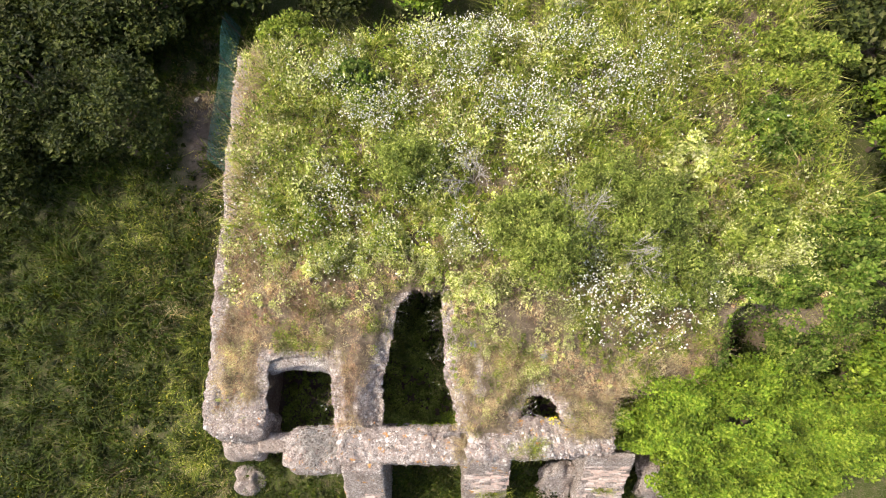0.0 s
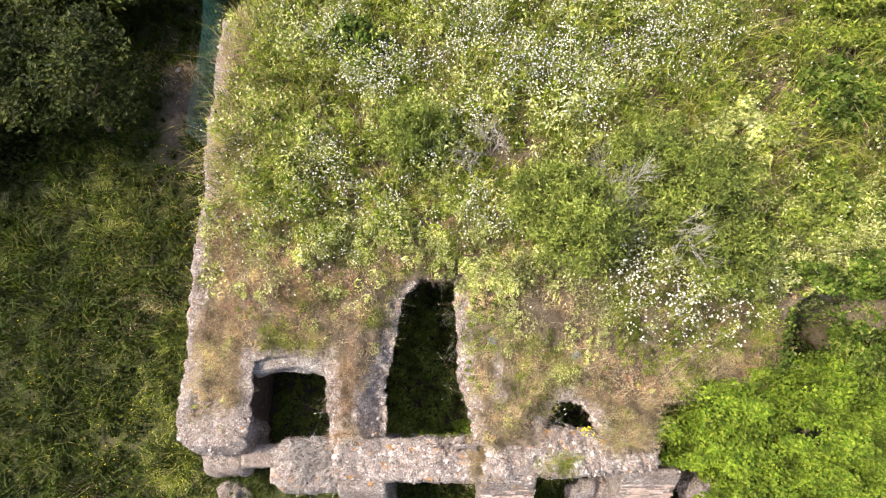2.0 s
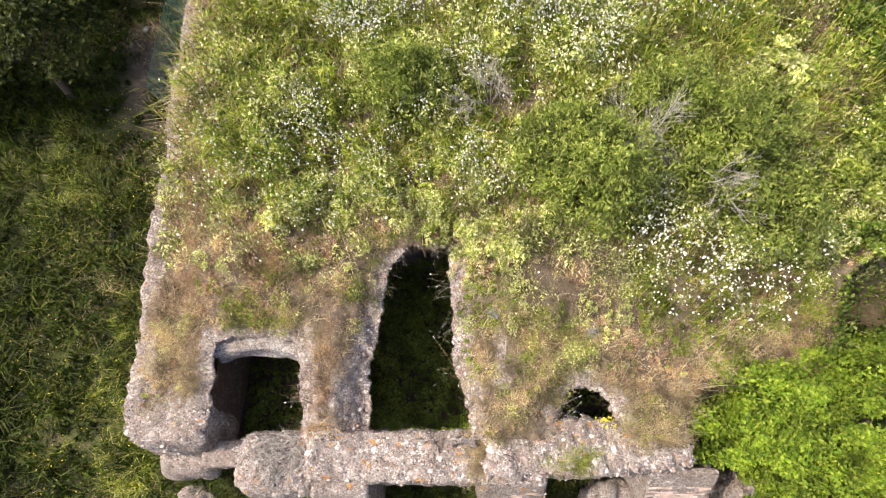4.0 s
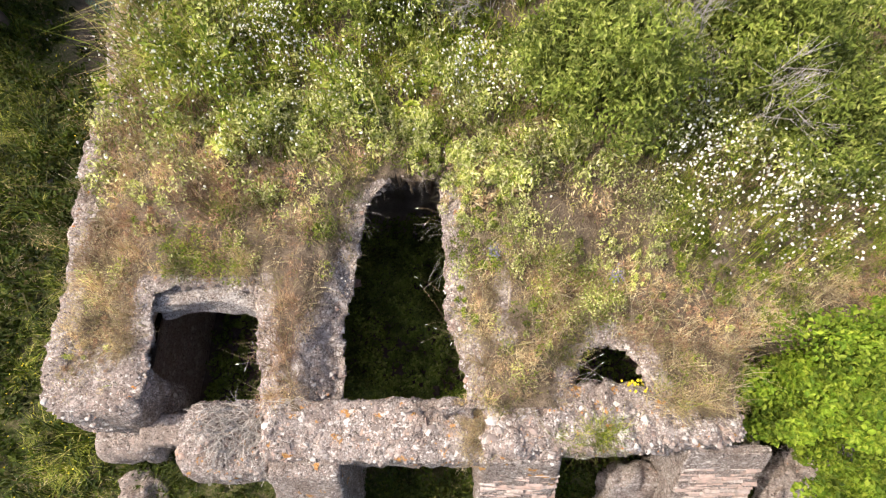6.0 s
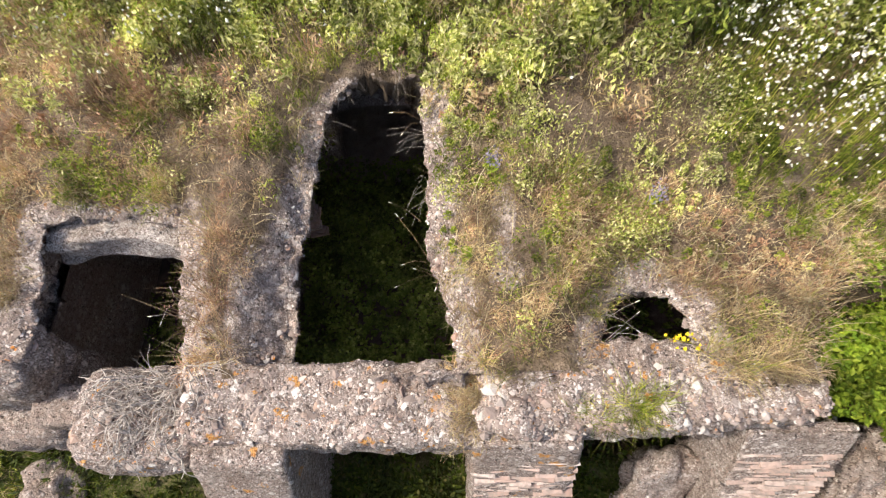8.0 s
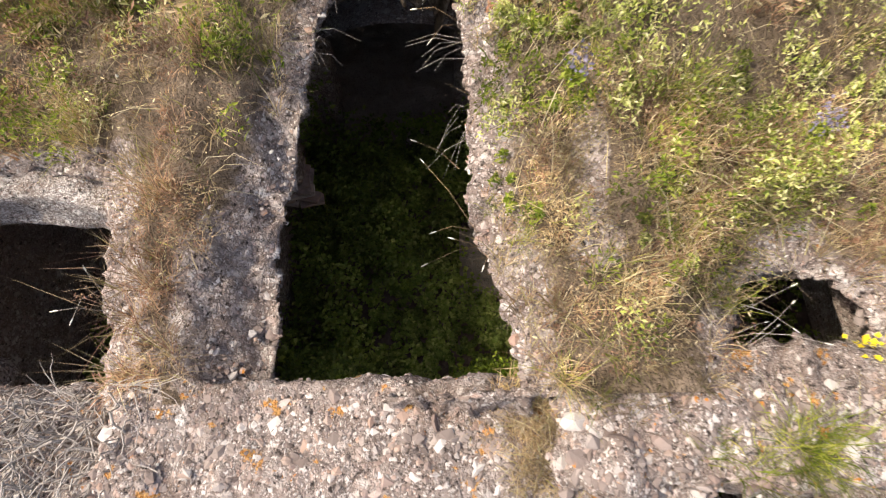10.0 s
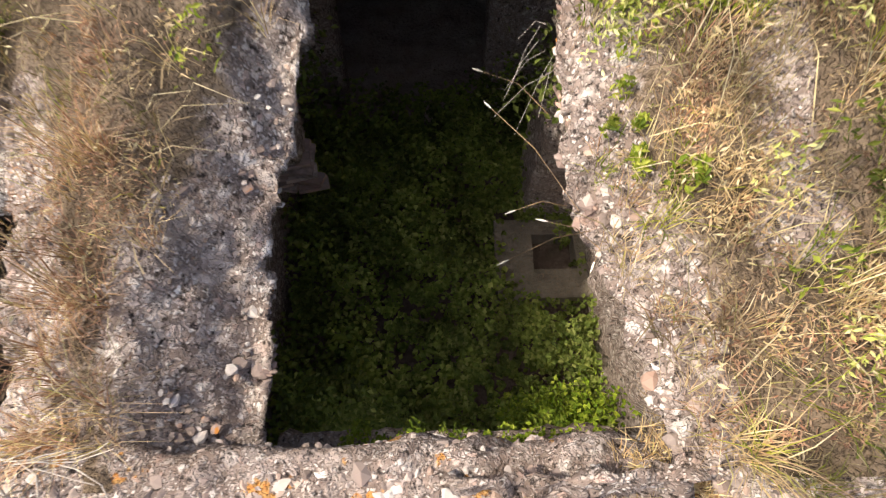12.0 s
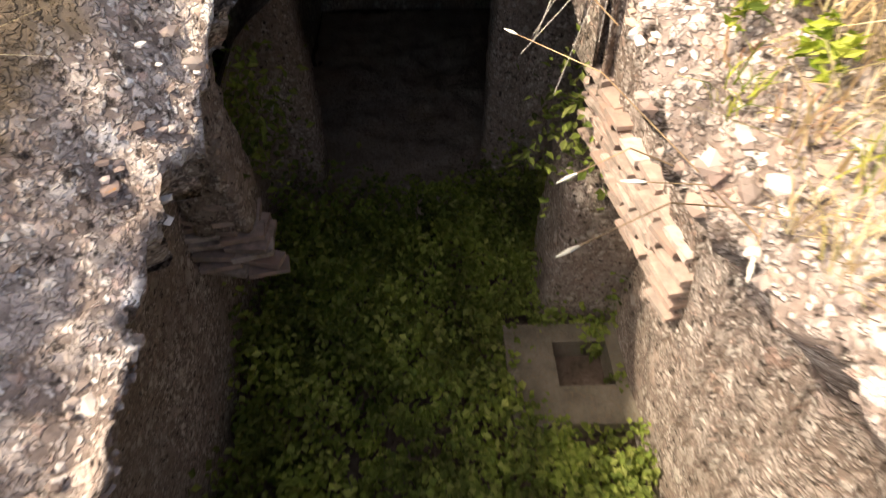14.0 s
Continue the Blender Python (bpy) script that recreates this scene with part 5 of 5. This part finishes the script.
    # dark leaves added to colour the fallen corner's hollow as if in shade
    tree("shrub", (5.75, 2.1, lz(5.75, 2.1)), (5.75, 2.15, 0.15), (0.95, 0.62, 0.5), 17000, 0.05, M_DARKLEAF, "dark leafy shrub added in place of shade in the fallen corner", RV, 50, "shrub", 0.3)

    tree("shrub", (6.75, 2.2, lz(6.75, 2.2)), (6.75, 2.35, 1.35), (0.75, 0.7, 0.75), 11000, 0.05, M_SHRUB, "leafy green shrub overhanging the fallen corner", RV, 50, "shrub", 0.25)
    tree("shrub", (5.9, 3.1, rz(5.9, 3.1)), (5.9, 2.95, rz(5.9, 3.1) + 0.12), (0.9, 0.4, 0.4), 7000, 0.04, M_SHRUB, "low green shrub along the collapsed edge", RV, 40, "shrub", 0.25)


woods()


def feathery_shrub(x, y, r, h, n, label):
    """A soft broom-like shrub: upright sprays of thin green shoots."""
    z = float(roof_z(np.array(x), np.array(y)))
    root = new("broom_shrub")
    root.location = (x, y, z)
    tagged(root, label, "shrub")
    tips = crown((0, 0, h * 0.3), (r * 1.35, r * 1.35, h * 0.8), n // 14, RV, 30, 0.0, 0.5)
    stems = [((0, 0, -0.03), tuple(t * 0.85), 0.008, 0.003) for t in tips[:: max(1, len(tips) // 60)]]
    part("branchwork", limbs_mesh("branchwork", stems, M_BARK, 4), M_BARK, root)
    p = np.repeat(tips, 14, 0) + RV.normal(0, 0.045, (len(tips) * 14, 3))
    v, f = leaves_arrays(p, 0.024, 0.2, RV, 2.6)
    part("foliage", mesh_data("foliage", v, f, M_FEATHER), M_FEATHER, root)


feathery_shrub(1.72, 3.42, 0.50, 1.25, 15000, "soft feathery green broom shrub on the roof")
feathery_shrub(1.38, 3.85, 0.40, 1.05, 11000, "soft feathery green broom shrub on the roof")
feathery_shrub(-0.66, 5.10, 0.42, 0.9, 12000, "fresh green feathery shrub among white flowers")
feathery_shrub(3.45, 3.95, 0.60, 1.2, 18000, "darker feathery broom shrub beside dead twigs")
feathery_shrub(2.95, 4.55, 0.45, 1.1, 11000, "feathery broom shrub beside a bleached dead bush")
feathery_shrub(4.0, 3.15, 0.45, 0.8, 9000, "feathery green shrub near the fallen corner")


def dead_bush(x, y, length, r, label, lean=(0, 0), kids=4, depth=3, seed=1):
    rng = np.random.default_rng(seed)
    z = float(roof_z(np.array(x), np.array(y)))
    root = new("dead_bush")
    root.location = (x, y, z)
    tagged(root, label, "dead bush")
    for _ in range(kids):
        out = []
        d = Vector((rng.normal(lean[0], 0.6), rng.normal(lean[1], 0.6), 0.9)).normalized()
        branching(Vector((0, 0, -0.03)), (d + Vector((0, 0, 0.35))).normalized(), length, r, depth, rng, out, 0.42, 4)
        part("branch", limbs_mesh("branch", out, M_TWIG, 4), M_TWIG, root)


dead_bush(3.05, 3.30, 0.54, 0.010, "bleached bare bush leaning over the grass", (0.45, 0.30), 5, 3, 4)
dead_bush(2.36, 3.98, 0.60, 0.009, "pale grey dead bush with fine twigs", (0.1, 0.4), 5, 3, 5)
dead_bush(2.40, 8.6, 0.42, 0.012, "bleached bare bush at the roof's back", (0.1, 0.4), 5, 3, 6)
dead_bush(0.55, 4.95, 0.36, 0.008, "small grey dead bush among flowers", (0.0, 0.3), 5, 3, 7)
dead_bush(8.3, 6.3, 0.4, 0.012, "bare pale twigs at the mound's edge", (0.0, 0.2), 4, 3, 8)


# ---- growth in and round the breaches ----
def ledge_tufts():
    """Tufts that have taken root on the front wall and the buttresses."""
    for name, mat, cx, cy, rx, ry, z, n, h, lab in (
        ("wall_tuft", M_DRY, 0.30, 0.40, 0.22, 0.34, 1.44, 150, 0.07, "dry grass tuft in a dip of the front wall"),
        ("wall_tuft", M_GREEN, 1.42, 0.26, 0.30, 0.12, 1.62, 70, 0.12, "green grass tuft on the front wall"),
        ("wall_tuft", M_DRY, 2.5, 0.55, 0.5, 0.06, 1.62, 60, 0.10, "withered tuft on the front wall"),
        ("wall_tuft", M_GREEN, 0.85, -0.42, 0.3, 0.05, 0.32, 30, 0.14, "green tuft on a buttress ledge"),
        ("wall_tuft", M_GREEN, 3.0, -0.36, 0.3, 0.05, 0.22, 30, 0.14, "green tuft on a buttress ledge"),
        ("wall_tuft", M_DRY, -1.5, -0.30, 0.25, 0.06, 0.62, 26, 0.10, "dry tuft on a buttress ledge"),
        ("wall_tuft", M_RED, -1.74, 0.62, 0.16, 0.05, 1.40, 22, 0.06, "dry tuft where the walls meet"),
    ):
        x, y = RV.normal(cx, rx * 0.5, n), RV.normal(cy, ry * 0.5, n)
        stuff(name, tufts(name, x, y, lambda u, v: 0 * u + z, 14, 0.03, h, 0.0045, 0.9, mat, RV), lab, "grass")
    x, y = RV.normal(1.87, 0.06, 24), RV.normal(0.71, 0.03, 24)
    v, f = leaves_arrays(np.stack([x, y, 0 * x + 1.76 + RV.uniform(0, 0.05, 24)], 1), 0.03, 0.8, RV, 1.0)
    stuff("yellow_flowers", mesh_data("yellow_flowers", v, f, M_YELLOW), "yellow flowers by the small opening", "flowers")


ledge_tufts()


def step_blocks():
    """Large pale stones standing out of the front wall where its top steps up, and along its east part."""
    rng = np.random.default_rng(52)
    shapes, faces = stone_shapes(6, rng)
    data = [mesh_data("stone", s, faces, M_STONE_PIECE) for s in shapes]
    for k in range(26):
        x = 0.47 + rng.random() ** 1.6 * 2.3
        y = rng.uniform(0.20 + 0.06 * (x - 0.5), 0.56)
        size = rng.uniform(0.035, 0.085) * (1.15 if x < 0.95 else 0.8)
        ob = part("stone", data[k % 6], M_STONE_PIECE, wall_facade)
        ob.matrix_basis = Matrix.Translation((x, y, 1.595)) @ Euler(rng.uniform([-0.3, -0.3, 0], [0.3, 0.3, 6.28])).to_matrix().to_4x4() @ Matrix.Diagonal((size, size, size * 0.8, 1))


step_blocks()


def purple_vetch():
    """A tuft of purple-blue flowers near the pit."""
    for x, y in ((0.50, 1.89), (1.75, 1.74)):
        z = float(roof_z(np.array(x), np.array(y)))
        root = new("purple_vetch")
        root.location = (x, y, z)
        tagged(root, "tuft of purple-blue flowers in the dry grass", "flowers")
        v, f = leaves_arrays(RV.normal(0, 0.022, (110, 3)) + (0, 0, 0.13), 0.022, 0.5, RV)
        part("leafage", mesh_data("leafage", v, f, M_WEED), M_WEED, root)
        v, f = leaves_arrays(RV.normal(0, 1, (80, 3)) * (0.036, 0.036, 0.05) + (0, 0, 0.23), 0.015, 0.5, RV)
        part("blossom", mesh_data("blossom", v, f, M_PURPLE), M_PURPLE, root, "purple-blue blossom")


M_PURPLE = island_material("purple_petals", [(0.0, (0.20, 0.18, 0.32)), (1.0, (0.36, 0.33, 0.46))])
purple_vetch()


def room_floor():
    x, y = scatter(2300, -1.6, 0.75, 0.85, 4.1, lambda x, y: (1 - bump(x, y, 0.44, 2.25, 0.52, 0.42)) * (y < 3.75 + 0.35 * smooth((x + 1.2) / 0.6)) * (0.7 + 0.3 * (fnoise(x, y, 2, 90) > 0.35)), RV)
    fl = lambda x, y: 0 * x - 1.03
    stuff("floor_nettles", herbs("floor_nettles", x, y, fl, 22, 0.10, 0.44, 0.034, M_FLOORLEAF, RV, 1.9, 1.35), "dense dark green nettles on the room's floor", "nettles")
    x, y = scatter(60, -1.0, 0.4, 0.66, 0.80, lambda x, y: 0 * x + 0.8, RV)
    stuff("ledge_weeds", herbs("ledge_weeds", x, y, lambda x, y: 0 * x + 0.52, 26, 0.05, 0.13, 0.016, M_LEAF, RV, 0.8), "small fresh weeds on the brown ledge", "weeds")
    for cx, cy, r, h, n, lab in ((0.36, 1.02, 0.30, 1.0, 80, "taller fresh green weeds by the doorway"), (-0.98, 0.93, 0.17, 1.0, 46, "yellow-green weeds in the room's corner"), (-0.35, 0.84, 0.6, 0.7, 46, "small weeds along the doorway's sill")):
        a, q = RV.uniform(0, 6.28, n), np.sqrt(RV.random(n))
        x, y = cx + r * 1.3 * q * np.cos(a), cy + r * 0.5 * q * np.sin(a)
        stuff("doorway_weeds", herbs("doorway_weeds", x, y, fl, 34, 0.10, h, 0.022, M_LEAF if n > 60 else M_FLOORLEAF, RV, 0.8), lab, "weeds")
    x, y = scatter(700, -3.5, -2.1, 0.7, 3.0, lambda x, y: 0.8 + 0 * x, RV)
    stuff("floor_nettles", herbs("floor_nettles", x, y, fl, 14, 0.09, 0.15, 0.036, M_FLOORLEAF, RV, 0.9, 1.35), "dark green weeds on the west room's floor", "nettles")
    x, y = scatter(1000, 1.1, 3.45, 0.75, 3.4, lambda x, y: 0.85 + 0 * x, RV)
    stuff("floor_nettles", herbs("floor_nettles", x, y, fl, 14, 0.10, 0.2, 0.036, M_FLOORLEAF, RV, 0.9, 1.35), "dark green weeds on the east room's floor", "nettles")
    # plants hanging on the walls inside
    for cx, cy, cz, n in ((-1.42, 3.15, 0.45, 500), (0.30, 2.9, 0.62, 260)):
        c = np.stack([RV.normal(cx, 0.12, n), RV.normal(cy, 0.15, n), RV.normal(cz, 0.2, n)], 1)
        v, f = leaves_arrays(c, 0.035, 0.5, RV)
        stuff("wall_plant", mesh_data("wall_plant", v, f, M_FLOORLEAF), "leafy plant rooted in the room's wall", "plant")


room_floor()


def hanging_grass(name, spots, label, mat, seed, head=True, thick=0.0016):
    """Long stems that bend out over a breach, some with pale heads."""
    rng = np.random.default_rng(seed)
    root = new(name)
    tagged(root, label, "grass")
    for x, y, z, dx, dy, dz, k in spots:
        for _ in range(k):
            p = Vector((x + rng.uniform(-0.05, 0.05), y + rng.uniform(-0.12, 0.12), z))
            d = Vector((dx + rng.normal(0, 0.08), dy + rng.normal(0, 0.11), dz + rng.normal(0, 0.07)))
            q = p + d * 0.5 + Vector((0, 0, 0.05))
            e = p + d * rng.uniform(0.8, 1.15)
            stem = part("stem", limbs_mesh("stem", [(tuple(p), tuple(q), thick, thick * 0.85), (tuple(q), tuple(e), thick * 0.85, thick * 0.6)], mat, 4), mat, root)
            if head:
                w = (e - q).normalized()
                part("seed_head", limbs_mesh("seed_head", [(tuple(e), tuple(e + w * 0.018), 0.002, 0.0045), (tuple(e + w * 0.018), tuple(e + w * 0.042), 0.0045, 0.001)], M_WHITE, 6), M_WHITE, stem, "white fluffy seed head")


hanging_grass("spike_grass", [(0.06, 1.45, 1.66, -0.22, 0.05, 0.03, 2), (0.10, 1.28, 1.64, -0.20, -0.08, 0.02, 3), (-0.02, 1.80, 1.76, -0.20, 0.02, 0.04, 1), (-0.04, 2.42, 2.02, -0.20, 0.04, 0.08, 2)], "slender grass with white heads leaning over the pit", M_DRY, 3)
hanging_grass("rim_twigs", [(-0.02, 2.35, 1.98, -0.16, -0.08, -0.06, 7), (-0.86, 2.55, 1.85, 0.16, -0.08, -0.02, 7), (-0.7, 2.92, 2.02, 0.05, -0.2, -0.02, 8), (-0.25, 3.0, 2.08, 0.0, -0.18, -0.03, 7), (0.0, 2.0, 1.78, -0.12, -0.12, -0.16, 7)], "dry grey stalks hanging over the pit's edge", M_TWIG, 4, False, 0.0011)
hanging_grass("rim_stalks", [(1.36, 0.86, 1.64, 0.22, 0.04, 0.05, 8), (-1.95, 1.0, 1.50, -0.12, -0.02, 0.0, 3)], "dry stalks leaning over the small openings", M_TWIG, 5, True)


def dead_vine():
    """Thin bare stems trailing over the wall's west part, a few reaching over the pit."""
    rng = np.random.default_rng(12)
    root = new("dead_vine")
    root.location = (-2.1, 0.4, 1.0)
    tagged(root, "tangle of bleached dead vine over the front wall", "vine")
    base = Vector(root.location)

    def lie(p):
        z1, rough, seed = (1.29, 0.05, 42) if p.x < -1.76 else (1.43, 0.05, 43)
        k = (float(fnoise(p.x + 0.7 * z1, p.y + 0.6 * z1, 2.2, seed)) - 0.5) * 2.2 + (float(vnoise(p.x + 1.3 * z1, p.y - z1, 11.0, seed + 3)) - 0.5) * 1.3
        over = max(0.0, p.y - 0.45, 0.08 - p.y, -2.56 - p.x) if p.x < -1.76 else 0.0
        return z1 + rough * k + 0.022 - (0.2 - math.sqrt(max(0.0, 0.04 - min(over, 0.199) ** 2)))

    def stem(p, d, n, step, r, wild, rise=0.05):
        joints = []
        turn = rng.normal(0, 0.16)
        for k in range(n):
            q = p + d * step * rng.uniform(0.7, 1.3)
            if rise is not None:
                q.z = lie(q) + 0.004 + rise * rng.random() ** 2
            if q.x < -2.74 or q.y < -0.2 or q.y > 0.66:
                break
            joints.append((tuple(p - base), tuple(q - base), r, r * 0.92))
            a = turn + rng.normal(0, wild)
            d = Vector((d.x * math.cos(a) - d.y * math.sin(a), d.x * math.sin(a) + d.y * math.cos(a), d.z))
            p, r = q, r * 0.94
        if joints:
            part("stem", limbs_mesh("stem", joints, M_TWIG, 4), M_TWIG, root)

    for _ in range(120):
        a = math.pi + rng.normal(0.25, 0.8)
        stem(Vector((rng.uniform(-2.4, -1.65), rng.uniform(0.12, 0.6), 1.33)), Vector((math.cos(a), math.sin(a), 0)), int(rng.integers(4, 11)), 0.06, rng.uniform(0.003, 0.0068), 0.35, 0.11)
    for _ in range(9):
        stem(Vector((rng.uniform(-1.95, -1.7), 0.61, 1.45)), Vector((1, rng.normal(0, 0.05), 0)), int(rng.integers(5, 12)), 0.07, 0.0032, 0.12, 0.04)
    for _ in range(3):
        p = Vector((rng.uniform(-2.15, -1.95), rng.uniform(0.5, 0.62), 1.36))
        d = Vector((rng.normal(-0.5, 0.4), rng.uniform(0.15, 0.5), rng.uniform(0.2, 0.5))).normalized()
        joints = []
        for k in range(5):
            q = p + d * 0.06
            joints.append((tuple(p - base), tuple(q - base), 0.0042 - 0.0006 * k, 0.0036 - 0.0006 * k))
            d = (d + Vector(rng.normal(0, 0.22, 3))).normalized()
            p = q
        part("stem", limbs_mesh("stem", joints, M_TWIG, 4), M_TWIG, root)


dead_vine()


# ---- the fence net along the west edge ----
def fence():
    root = new("net_fence")
    root.location = (-4.78, 7.7, float(land_z(np.array(-4.8), np.array(7.7))))
    tagged(root, "sagging blue-green plastic net fence on thin stakes", "fence")
    m, nt, b = material("net_plastic", 0.5, 0.4)
    nt.links.new(ramp(nt, noise_fac(nt, 3.0), [(0.3, (0.02, 0.09, 0.075)), (0.7, (0.05, 0.15, 0.13))]), b.inputs["Base Color"])
    base = np.array(root.location)
    at = lambda y, f: np.array([-4.42 - 0.04 * y - 0.16 * f - 0.05 * math.sin(y * 2.2) * f, y, 1.62 + 0.06 * (y - 6) + 0.08 * math.sin(y * 1.7) + 0.5 * f]) - base
    for k in range(4):
        y = 5.9 + 1.15 * k
        part("stake", limbs_mesh("stake", [(tuple(at(y, -0.5)), tuple(at(y, 1.1)), 0.014, 0.012)], M_BARK), M_BARK, root)
    joints = []
    ys = np.arange(5.75, 9.6, 0.05)
    for f in np.linspace(0, 1, 15):
        joints += [(tuple(at(a, f)), tuple(at(b, f)), 0.0045, 0.0045) for a, b in zip(ys[:-1], ys[1:])]
    for y in ys:
        joints += [(tuple(at(y, f)), tuple(at(y, f + 0.25)), 0.0045, 0.0045) for f in (0, 0.25, 0.5, 0.75)]
    part("net", limbs_mesh("net", joints, m, 3), m, root)


fence()


def loose_stones():
    rng = np.random.default_rng(44)
    shapes, faces = stone_shapes(5, rng)
    data = [mesh_data("field_stone", s, faces, M_STONE_PIECE) for s in shapes]
    for x, y, s in ((-8.6, 4.3, 0.16), (-5.9, 4.0, 0.09), (-6.2, 6.3, 0.10), (-5.5, 8.4, 0.12), (-5.75, 7.9, 0.07), (-6.9, 2.9, 0.08), (-5.5, 5.1, 0.06), (-5.35, 4.7, 0.05), (-6.3, 6.6, 0.06)):
        z = float(land_z(np.array(x), np.array(y)))
        ob = tagged(new("field_stone", data[rng.integers(5)]), "pale weathered stone lying in the meadow", "stone", "stones in the meadow")
        ob.matrix_world = Matrix.Translation((x, y, z + s * 0.15)) @ Euler((0, 0, rng.uniform(0, 6))).to_matrix().to_4x4() @ Matrix.Diagonal((s, s, s, 1))


loose_stones()
